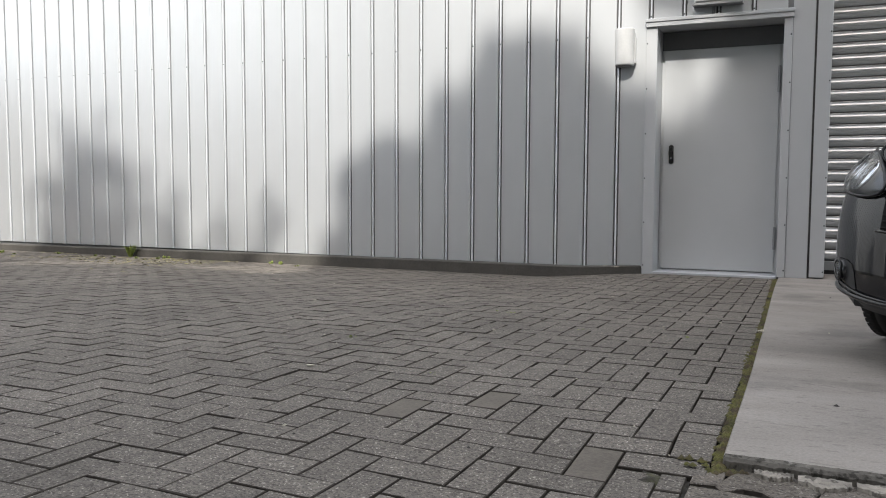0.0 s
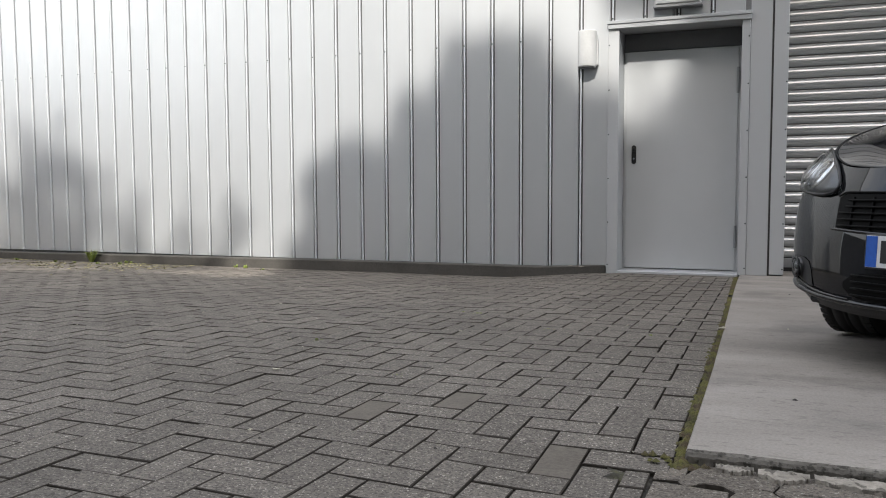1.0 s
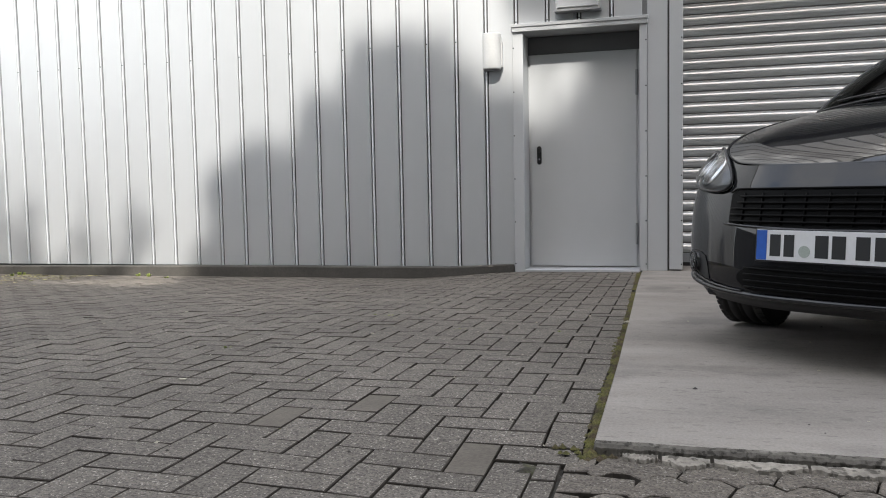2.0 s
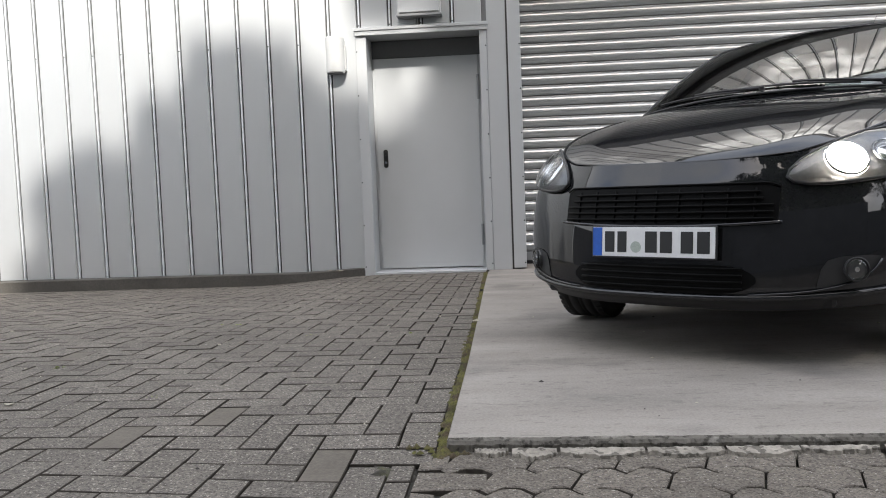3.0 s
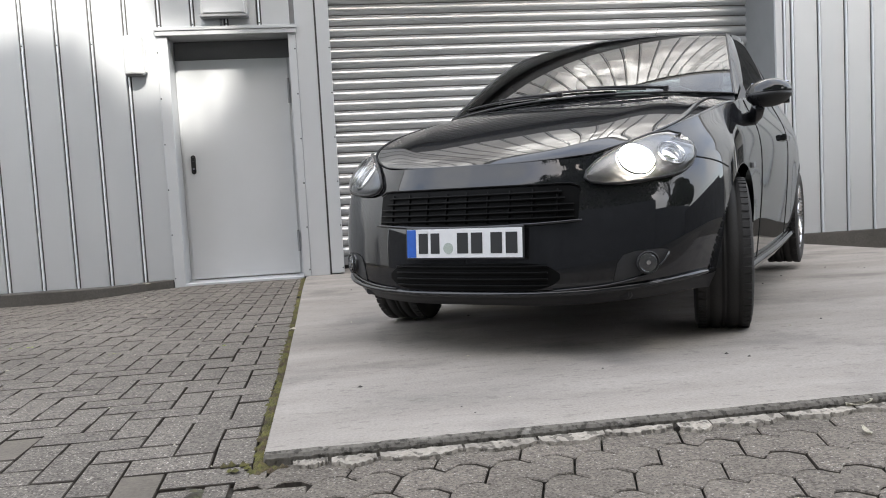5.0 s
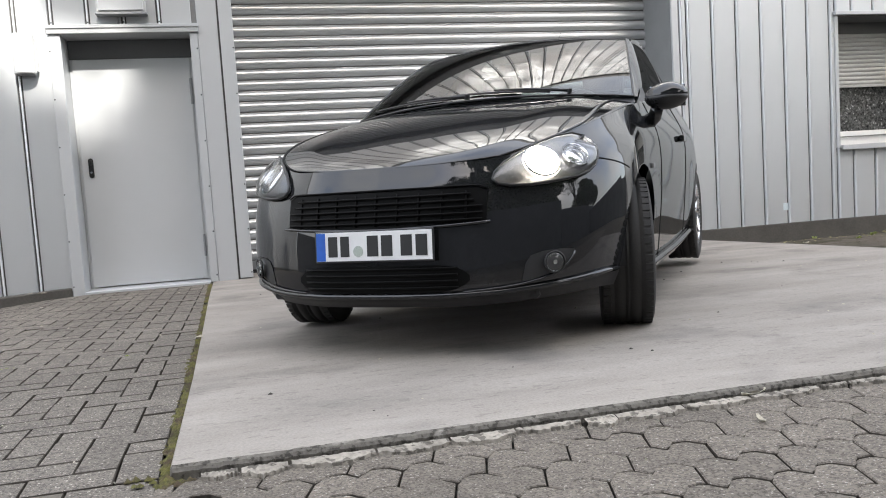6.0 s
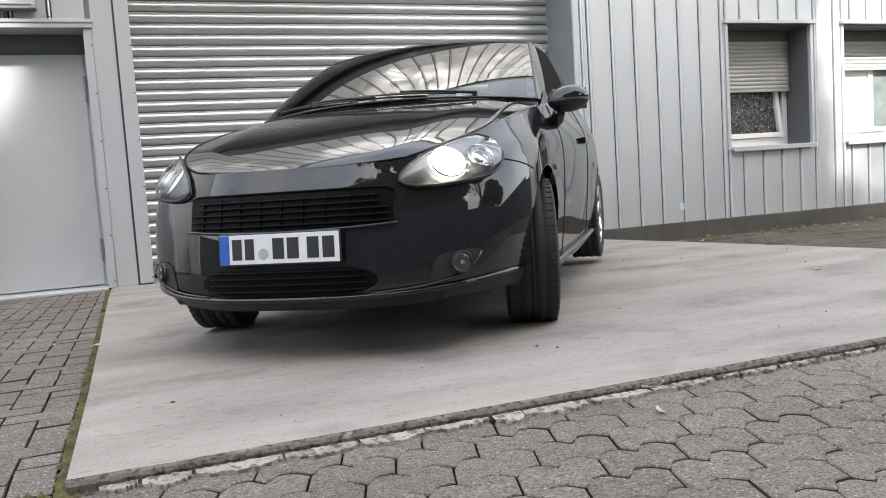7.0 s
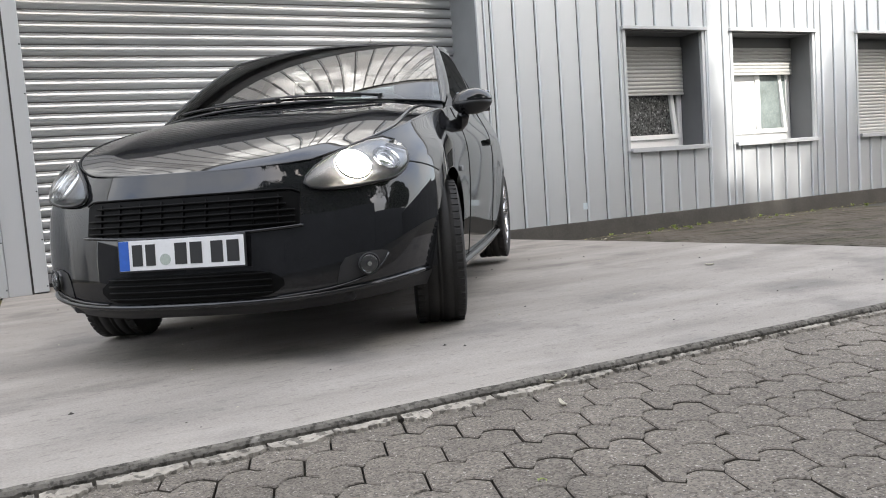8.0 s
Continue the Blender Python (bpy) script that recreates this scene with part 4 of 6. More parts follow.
# side windows, pillars and roof rails
for side in (1, -1):
    belt = [(-0.665, 0.748, 0.978), (-1.0, 0.762, 0.990), (-1.6, 0.760, 1.015), (-2.2, 0.74, 1.045), (-2.62, 0.68, 1.06)]
    rail = [(-1.30, 0.610, 1.356), (-1.46, 0.614, 1.366), (-1.8, 0.610, 1.370), (-2.25, 0.575, 1.348), (-2.62, 0.54, 1.31)]
    top = []
    for name, a0, a1, mat in (("side_window", 0.0, 0.50, M_sideglass), ("pillar", 0.50, 0.545, M_black), ("quarter_window", 0.545, 0.88, M_sideglass), ("rear_pillar", 0.88, 1.0, M_paint)):
        rows = []
        for a in np.linspace(a0, a1, 14):
            p, q = spline(belt, a), spline(rail, a)
            rows.append([tuple((p + (q - p) * r + np.array((0, 0.016, 0)) * 4 * r * (1 - r)) * np.array((1, side, 1))) for r in np.linspace(0, 1, 8)])
        ob = sheet(name, rows, mat)
        if mat is M_sideglass:
            ob.visible_shadow = False
    # A-pillar and roof rail
    rows = []
    for r in np.linspace(0, 1, 16):
        a = ws_point(1, r, -0.002)
        b = np.array(belt[0]) + (np.array(rail[0]) - np.array(belt[0])) * r + np.array((0, 0.016, 0)) * 4 * r * (1 - r)
        mid = (a + b) / 2 + np.array((0.003, 0.008, 0.004))
        rows.append([tuple(np.array(p) * np.array((1, side, 1))) for p in (a, a * 0.6 + mid * 0.4 + np.array((0.002, 0.004, 0.003)), mid, b * 0.5 + mid * 0.5 + np.array((0, 0.004, 0)), b)])
    sheet("front_pillar", rows, M_paint)
    rows = []
    for a in np.linspace(0, 1, 20):
        p, q = spline(rail, a), spline(ROOF_R, a)
        mid = (p + q) / 2 + np.array((0, 0.012, 0.008))
        rows.append([tuple(np.array(w) * np.array((1, side, 1))) for w in (p, mid, q)])
    sheet("roof_rail", rows, M_paint)
    # fender top between bonnet and pillar, belt moulding
    rows = []
    for a in np.linspace(0, 1, 24):
        p = spline(G_TOP, (6.55 + 4.2 * a) / 13)
        q = spline(belt, max(0, a * 1.0))
        rows.append([tuple(np.array(w) * np.array((1, side, 1))) for w in (p, p * 0.5 + q * 0.5 + np.array((0, 0.006, 0.006)), q)])
    sheet("belt_moulding", rows, M_paint)
    # small dark corner panel ahead of the side window
    tri = [(-0.40, 0.755, 0.945), (-0.66, 0.768, 0.985), (-0.72, 0.738, 1.055)]
    rows = [[tuple(np.array(tri[0]) * np.array((1, side, 1)))] * 2, [tuple(np.array(w) * np.array((1, side, 1))) for w in tri[1:]]]
    sheet("corner_panel", rows, M_black, smooth=False)

# rear glass and hatch
rows = []
for r in np.linspace(0, 1, 10):
    row = []
    for t in np.linspace(-1, 1, 21):
        hi = spline([(-2.86, 0, 1.365), (-2.83, 0.3, 1.352), (-2.78, 0.50, 1.315)], abs(t))
        lo = spline([(-3.06, 0, 1.065), (-3.02, 0.36, 1.066), (-2.84, 0.63, 1.06)], abs(t))
        p = hi + (lo - hi) * r
        row.append((p[0], math.copysign(p[1], t), p[2]))
    rows.append(row)
sheet("rear_window", rows, M_wind)

# inside
part("floor_pan", box(-2.95, 0.30, -0.52, 0.52, 0.19, 0.27, 0.01), M_black, car)
part("undertray", box(0.30, 0.70, -0.55, 0.55, 0.215, 0.25, 0.01), M_black, car)
for s_ in (1, -1):
    part("inner_arch", box(0.30, 0.46, 0.50 * s_ - 0.16, 0.50 * s_ + 0.17, 0.225, 0.60, 0.01), M_black, car)
    part("sill", box(-2.1, -0.40, 0.66 * s_ - 0.12, 0.66 * s_ + 0.12, 0.19, 0.30, 0.01), M_black, car)
part("bulkhead", box(-0.42, -0.36, -0.70, 0.70, 0.25, 0.93, 0.01), M_inside, car)
part("dashboard", box(-0.86, -0.46, -0.66, 0.66, 0.72, 0.955, 0.05, 3), M_inside, car)
for sy in (0.34, -0.34):
    seat = part("seat", box(-1.65, -1.15, sy - 0.23, sy + 0.23, 0.30, 0.52, 0.07, 3), M_inside, car)
    bm = box(-0.06, 0.06, -0.22, 0.22, 0.0, 0.62, 0.05, 3)
    part("seat_back", bm, M_inside, seat, at=pose(-1.66, sy, 0.50, 0, -14, 0))
    part("headrest", box(-0.05, 0.05, -0.13, 0.13, 0.0, 0.20, 0.04, 3), M_inside, seat, at=pose(-1.83, sy, 1.12, 0, -12, 0))
v, f = tube([(-0.92 - 0.06 * math.sin(k * math.tau / 24), 0.34 + 0.18 * math.cos(k * math.tau / 24), 0.92 + 0.17 * math.sin(k * math.tau / 24)) for k in range(24)], 0.014, 8, True)
part("steering_wheel", mesh_from("steering_wheel", v, f, M_black, smooth=True), parent=car)
part("inner_mirror", box(-0.98, -0.95, -0.11, 0.11, 1.27, 1.33, 0.012, 2), M_black, car)
for wx in WHEEL_X:
    for s in (1, -1):
        # wheel house
        n = 20
        verts = []
        for y in (0.52 * s, 0.80 * s):
            verts += [(wx + ARCH_R * 1.02 * math.cos(math.pi * k / n), y, WHEEL_R - 0.02 + ARCH_R * 1.02 * math.sin(math.pi * k / n)) for k in range(n + 1)]
        faces = [(k, k + 1, n + 2 + k, n + 1 + k) for k in range(n)] + [tuple(range(n + 1))]
        part("wheel_house", mesh_from("wheel_house", verts, faces, M_black), parent=car)


# ---- front details
def patch(name, outline, mat, out, rows_n=6, label="", parent=car, dome=0.0, smooth=True):
    """A sheet that lies on the front: outline gives (y, z) of its lower and upper edge, from one end to the other."""
    rows = []
    nn = len(outline)
    for i, (yl, zl, yu, zu) in enumerate(outline):
        row = []
        for r in np.linspace(0, 1, rows_n):
            s = i / (nn - 1)
            bump = dome * (4 * s * (1 - s)) ** 0.6 * (4 * r * (1 - r)) ** 0.6 if dome else 0
            row.append(tuple(at_front(yl + (yu - yl) * r, zl + (zu - zl) * r, out + bump)))
        rows.append(row)
    return sheet(name, rows, mat, label, parent=parent, smooth=smooth)


# grille: black opening, rim and bars
ys = np.linspace(-0.40, 0.40, 25)


def grille_low(y):
    return 0.492 + 0.012 * (abs(y) / 0.4) ** 2


def grille_top(y):
    return 0.622 - 0.014 * max(0, (abs(y) - 0.36) / 0.04) ** 2


grille = patch("grille", [(y, grille_low(y), y, grille_top(y)) for y in ys], M_grille, 0.003, label="dark barred upper grille")
for k in range(5):
    z = 0.510 + k * 0.022
    v, f = tube([at_front(y, z, 0.010) for y in np.linspace(-0.385 + 0.01 * k * (k > 2), 0.385 - 0.01 * k * (k > 2), 21)], 0.0045, 6)
    part("bar", mesh_from("bar", v, f, M_grille, smooth=True), parent=grille)
for y in np.linspace(-0.33, 0.33, 9):
    v, f = tube([at_front(y, z, 0.006) for z in np.linspace(0.50, 0.61, 4)], 0.004, 5)
    part("bar", mesh_from("bar", v, f, M_grille, smooth=True), parent=grille)
v, f = tube([at_front(y, grille_low(y) - 0.006, 0.010) for y in np.linspace(-0.41, 0.41, 25)], 0.0055, 8)
part("grille_sill", mesh_from("grille_sill", v, f, M_paint, smooth=True), parent=grille)
rim = [at_front(y, grille_top(y) + 0.004, 0.006) for y in np.linspace(-0.40, 0.40, 33)]
v, f = tube(rim, 0.004, 6)
part("grille_rim", mesh_from("grille_rim", v, f, M_grille, smooth=True), parent=grille)

# lower grille
lower = patch("lower_grille", [(y, 0.262 + 0.038 * (abs(y) / 0.34) ** 9, y, 0.358 - 0.040 * (abs(y) / 0.34) ** 9) for y in np.linspace(-0.34, 0.34, 33)], M_grille, 0.003, label="dark barred lower grille")
for z in (0.280, 0.302, 0.324, 0.346):
    v, f = tube([at_front(y, z, 0.009) for y in np.linspace(-0.300, 0.300, 17)], 0.0040, 6)
    part("bar", mesh_from("bar", v, f, M_grille, smooth=True), parent=lower)
# chin spoiler
v, f = tube([shell(u, 0.215, s, 0.006) for s, us in ((-1, np.linspace(0.33, 0.0, 24)), (1, np.linspace(0.012, 0.33, 24))) for u in us], 0.011, 8)
part("chin_lip", mesh_from("chin_lip", v, f, M_paint, smooth=True), parent=car)

# number plate: bars stand for its characters
plate = part("number_plate", box(-0.004, 0.004, -0.236, 0.236, -0.058, 0.058, 0.003), M_black, car, "number plate in a black holder", at=pose(0.872, 0, 0.434, 0, -4, 0))
part("plate_face", box(0.0042, 0.0062, -0.230, 0.230, -0.052, 0.052, 0.0008), M_plate, plate)
part("blue_strip", box(0.0064, 0.0074, -0.229, -0.192, -0.051, 0.051), M_plateblue, plate)
for y0, y1 in ((-0.180, -0.142), (-0.130, -0.094), (-0.022, 0.022), (0.034, 0.078), (0.110, 0.154), (0.168, 0.212)):
    part("dark_bar", box(0.0064, 0.0074, y0, y1, -0.037, 0.037), M_ink, plate)
bm = cyl((0.0064, -0.058, -0.018), (0.0076, -0.058, -0.018), 0.020, 20)
part("stamp", bm, M_stamp, plate)

# headlamps
LAMP = [(0.412, 0.640, 0.416, 0.660), (0.432, 0.624, 0.442, 0.694), (0.475, 0.616, 0.485, 0.728), (0.53, 0.616, 0.535, 0.760), (0.585, 0.620, 0.585, 0.783), (0.635, 0.627, 0.63, 0.790), (0.675, 0.634, 0.668, 0.777), (0.702, 0.647, 0.695, 0.759), (0.718, 0.667, 0.712, 0.737), (0.724, 0.692, 0.722, 0.712)]


def headlamp(side):
    lamp = part("headlamp", box(-0.01, 0.01, -0.01, 0.01, -0.01, 0.01), M_black, car, "clear almond-shaped headlamp, lit" if side > 0 else "clear almond-shaped headlamp")
    lamp.matrix_basis = pose(0.45, 0.58 * side, 0.70)
    back = Matrix.Translation((-0.45, -0.58 * side, -0.70))

    def piece(name, rows, mat, label=""):
        nv = len(rows[0])
        verts = [back @ Vector((p[0], p[1] * side, p[2])) for r in rows for p in r]
        faces = [f if side > 0 else f[::-1] for f in grid_faces(len(rows), nv)]
        return part(name, mesh_from(name, verts, faces, mat, smooth=True), parent=lamp, label=label)

    def lamp_rows(out, grow=1.0, dome=0.0):
        rows = []
        for i, (yl, zl, yu, zu) in enumerate(LAMP):
            row = []
            for r in np.linspace(0, 1, 9):
                y = yl + (yu - yl) * r
                z = zl + (zu - zl) * (0.5 + (r - 0.5) * grow)
                s = i / (len(LAMP) - 1)
                row.append(at_front(y, min(z, 0.806), out + dome * (4 * s * (1 - s)) ** 0.5 * (4 * r * (1 - r)) ** 0.5))
            rows.append(row)
        return rows

    piece("housing", lamp_rows(0.003, 1.06), M_lampdark, "smoky grey lamp housing")
    lens = piece("lens", lamp_rows(0.012, 1.0, 0.022), M_lens, "clear lens")
    lens.visible_shadow = False
    edge_pts = [Vector(at_front(a[0], a[1], 0.012)) for a in LAMP] + [Vector(at_front(a[2], min(a[3], 0.806), 0.012)) for a in LAMP[::-1]]
    v, f = tube([back @ Vector((p.x, p.y * side, p.z)) for p in edge_pts], 0.005, 6, True)
    part("lamp_rim", mesh_from("lamp_rim", v, f, M_black, smooth=True), parent=lamp)
    # reflector bowls
    for (y, z, r, mat) in ((0.560, 0.692, 0.064, M_bulb if side > 0 else M_chrome), (0.658, 0.708, 0.050, M_chrome)):
        c = Vector(at_front(y, z, 0.004))
        n = (Vector(at_front(y, z, 0.03)) - c).normalized()
        n = Vector((n.x, n.y * side, n.z))
        c = Vector((c.x, c.y * side, c.z))
        ring = tube([back @ (c + n * 0.008 + (n.to_track_quat("Z", "Y").to_matrix() @ Vector((math.cos(k * math.tau / 24), math.sin(k * math.tau / 24), 0))) * r) for k in range(24)], 0.006, 6, True)
        part("reflector_ring", mesh_from("reflector_ring", ring[0], ring[1], M_chrome, smooth=True), parent=lamp)
        bm = bmesh.new()
        bmesh.ops.create_uvsphere(bm, u_segments=20, v_segments=10, radius=r * 0.86, matrix=Matrix.Translation(back @ (c + n * 0.004)) @ n.to_track_quat("Z", "Y").to_matrix().to_4x4() @ Matrix.Diagonal((1, 1, 0.25, 1)))
        if mat is M_bulb:
            # the bowl glows by itself, a soft rim of glare round the bulb
            dish = bmesh.new()
            bmesh.ops.create_uvsphere(dish, u_segments=24, v_segments=10, radius=r * 1.10, matrix=Matrix.Translation(back @ (c + n * 0.001)) @ n.to_track_quat("Z", "Y").to_matrix().to_4x4() @ Matrix.Diagonal((1, 1, 0.12, 1)))
            part("glare_dish", dish, M_dish, lamp, "reflector bowl given its own glow for the bulb's glare", smooth=True)
        part("bulb" if mat is M_bulb else "reflector", bm, mat, lamp, smooth=True)


headlamp(1)
headlamp(-1)

# fog lamps in their pockets
for side in (1, -1):
    ys = [0.505, 0.518, 0.535, 0.57, 0.61, 0.645, 0.664]
    lo = [0.283, 0.284, 0.286, 0.296, 0.312, 0.340, 0.370]
    hi = [0.290, 0.345, 0.372, 0.383, 0.386, 0.386, 0.382]
    rows = [[at_front(y * side, a + (b - a) * r, 0.003) for r in np.linspace(0, 1, 5)] for y, a, b in zip(ys, lo, hi)]
    pocket = sheet("fog_pocket", rows, M_pocket)
    c, q = Vector(at_front(0.602 * side, 0.343, 0.006)), Vector(at_front(0.602 * side, 0.343, 0.04))
    n = (q - c).normalized()
    fog = part("fog_lamp", cyl(c - n * 0.01, c + n * 0.004, 0.036, 24), M_lampdark, pocket, "round clear fog lamp", smooth=False)
    part("fog_bulb", cyl(c + n * 0.004, c + n * 0.014, 0.011, 12, 0.008), M_chrome, pocket)
    bm = bmesh.new()
    bmesh.ops.create_uvsphere(bm, u_segments=20, v_segments=10, radius=0.034, matrix=Matrix.Translation(c + n * 0.010) @ n.to_track_quat("Z", "Y").to_matrix().to_4x4() @ Matrix.Diagonal((1, 1, 0.35, 1)))
    part("fog_glass", bm, M_lens, pocket, smooth=True)
    v, f = tube([c + n * 0.012 + n.to_track_quat("Z", "Y").to_matrix() @ Vector((math.cos(k * math.tau / 24), math.sin(k * math.tau / 24), 0)) * 0.037 for k in range(24)], 0.004, 6, True)
    part("fog_rim", mesh_from("fog_rim", v, f, M_black, smooth=True), parent=pocket)
    # blade under the pocket
    v, f = tube([at_front(y * side, z, 0.008) for y, z in zip((0.314, 0.37, 0.437, 0.485, 0.525, 0.565, 0.599, 0.622, 0.641, 0.654, 0.664), (0.262, 0.264, 0.268, 0.273, 0.280, 0.289, 0.302, 0.316, 0.333, 0.350, 0.374))], 0.0045, 6)
    part("bumper_blade", mesh_from("bumper_blade", v, f, M_paint, smooth=True), parent=car)
    # shut lines: bumper to fender, door
    u0, v0 = find(0.722, 0.70)
    v, f = tube([shell(u0 + k * 0.080, v0 - k * 0.10 - 0.02 * k * k, side, 0.0006) for k in np.linspace(0, 1, 7)], 0.0028, 5)
    part("shut_line", mesh_from("shut_line", v, f, M_gap), parent=car)
    for u in (0.542, 0.662):
        v, f = tube([shell(u + 0.012 * (1 - vv), vv, side, 0.0005) for vv in np.linspace(0.12, 1, 14)], 0.0025, 5)
        part("shut_line", mesh_from("shut_line", v, f, M_gap), parent=car)
    # sill blade, handle, side lamp
    v, f = tube([shell(u, 0.08, side, 0.012) for u in np.linspace(0.50, 0.72, 16)], 0.022, 8)
    part("side_skirt", mesh_from("side_skirt", v, f, M_paint, smooth=True), parent=car)
    h = Vector(shell(0.645, 0.72, side, 0.014))
    part("door_handle", box(h.x - 0.10, h.x + 0.10, h.y - 0.014, h.y + 0.014, h.z - 0.018, h.z + 0.018, 0.010, 2), M_paint, car)
    h = Vector(shell(0.505, 0.62, side, 0.004))
    part("side_repeater", box(h.x - 0.03, h.x + 0.03, h.y - 0.006, h.y + 0.006, h.z - 0.012, h.z + 0.012, 0.005, 2), M_jamb, car)


# mirrors
def mirror(side):
    bm = bmesh.new()
    bmesh.ops.create_uvsphere(bm, u_segments=28, v_segments=16, radius=1)
    for vtx in bm.verts:
        x, y, z = vtx.co
        k = 1.0 - 0.16 * max(0, y) ** 2
        if x < 0:
            x *= 0.55
        vtx.co = (x * 0.085, y * 0.098, z * 0.062 * k + 0.006 * y)
    m = part("mirror_housing", bm, M_paint, car, "rounded black door mirror", smooth=True, at=pose(-0.44, 0.885 * side, 0.975, 0, 0, 0))
    bm = bmesh.new()
    bmesh.ops.create_uvsphere(bm, u_segments=24, v_segments=12, radius=1)
    for vtx in bm.verts:
        x, y, z = vtx.co
        vtx.co = (x * 0.087 * (0.6 if x < 0 else 1), y * 0.0985, min(z, -0.05) * 0.064)
    part("mirror_shell", bm, M_black, m, smooth=True)
    part("mirror_glass", box(-0.056, -0.050, -0.08, 0.08, -0.05, 0.05, 0.002), M_chrome, m)
    base = Vector((-0.52, 0.785 * side, 0.860))
    top = Vector((-0.45, 0.845 * side, 0.935))
    v, f = tube([base, base * 0.5 + top * 0.5 + Vector((0.01, 0.012 * side, -0.01)), top], lambda t: 0.036 - 0.008 * t, 12)
    part("mirror_arm", mesh_from("mirror_arm", v, f, M_paint, smooth=True), parent=car)


mirror(1)

# wipers, lying low at the foot of the screen
for t0, t1 in ((0.62, -0.20), (-0.06, -0.86)):
    path = [ws_point(t0 + (t1 - t0) * k, 0.015 + 0.075 * k * (1.3 - 0.6 * k), 0.016) for k in np.linspace(0, 1, 14)]
    v, f = tube(path[:9], lambda k: 0.0085 - 0.0035 * k, 6)
    w = part("wiper", mesh_from("wiper", v, f, M_black, smooth=True), parent=car)
    blade = [ws_point(t0 + (t1 - t0) * k, 0.010 + 0.07 * k * (1.3 - 0.6 * k), 0.008) for k in np.linspace(0.15, 1, 14)]
    v, f = tube(blade, 0.0055, 6)
    part("wiper_blade", mesh_from("wiper_blade", v, f, M_black, smooth=True), parent=w)
    c = Vector(path[0])
    part("wiper_pivot", cyl(c - Vector((0, 0, 0.012)), c + Vector((0.003, 0, 0.008)), 0.013, 12), M_black, w)


# ---- wheels
block_bm = box(-0.003, 0.0035, -0.015, 0.015, -0.0125, 0.0125, 0.0015)
BLOCK = bpy.data.meshes.new("tread_block")
block_bm.to_mesh(BLOCK)
block_bm.free()
BLOCK.materials.append(M_rubber)


def wheel(x, y, steer):
    hub = new("wheel")
    hub.parent = car
    hub.matrix_basis = pose(x, y, WHEEL_R, 0, 0, steer + (0 if y > 0 else 180))
    prof = [(-0.098, 0.215), (-0.106, 0.235), (-0.108, 0.262), (-0.104, 0.285), (-0.093, 0.299), (-0.080, 0.3035), (-0.060, 0.305), (-0.056, 0.299), (-0.050, 0.299), (-0.046, 0.305), (-0.016, 0.3055), (-0.012, 0.299), (-0.006, 0.299), (-0.002, 0.3055)]
    prof = prof + [(-a, r) for a, r in prof[::-1]]
    n = 72
    verts = [(r * math.cos(k * math.tau / n), a, r * math.sin(k * math.tau / n)) for k in range(n) for a, r in prof]
    tyre = part("tyre", mesh_from("tyre", verts, grid_faces(n, len(prof), True), M_rubber, smooth=True), parent=hub, label="low-profile black tyre")
    # tread blocks on the shoulders
    for k in range(56):
        for a in (-0.082, 0.082):
            part("tread_block", BLOCK, parent=tyre, at=Matrix.Rotation(k * math.tau / 56, 4, "Y") @ Matrix.Translation((0.3028, a, 0)))
    rim_prof = [(0.094, 0.214), (0.100, 0.220), (0.094, 0.206), (0.060, 0.196), (-0.08, 0.19), (-0.09, 0.214)]
    verts = [(r * math.cos(k * math.tau / 48), a, r * math.sin(k * math.tau / 48)) for k in range(48) for a, r in rim_prof]
    rimob = part("rim", mesh_from("rim", verts, grid_faces(48, len(rim_prof), True), M_rim, smooth=True), parent=hub, label="polished multi-spoke alloy rim")
    for k in range(5):
        for d in (-0.16, 0.16):
            a0 = k * math.tau / 5 + 0.3
            pts = [(0.03 * math.cos(a0), 0.058, 0.03 * math.sin(a0)), (0.11 * math.cos(a0 + d * 0.7), 0.074, 0.11 * math.sin(a0 + d * 0.7)), (0.208 * math.cos(a0 + d * 1.5), 0.085, 0.208 * math.sin(a0 + d * 1.5))]
            v, f = tube(pts, 0.013, 6)
            part("spoke", mesh_from("spoke", v, f, M_rim, smooth=True), parent=rimob)
    part("hub_cap", cyl((0, 0.05, 0), (0, 0.078, 0), 0.042, 20), M_rim, rimob)
    part("brake_disc", cyl((0, 0.0, 0), (0, 0.02, 0), 0.135, 28), M_jamb, rimob)


wheel(0.0, 0.735, 12)
wheel(0.0, -0.735, 10)
wheel(-2.51, 0.735, 0)
wheel(-2.51, -0.735, 0)


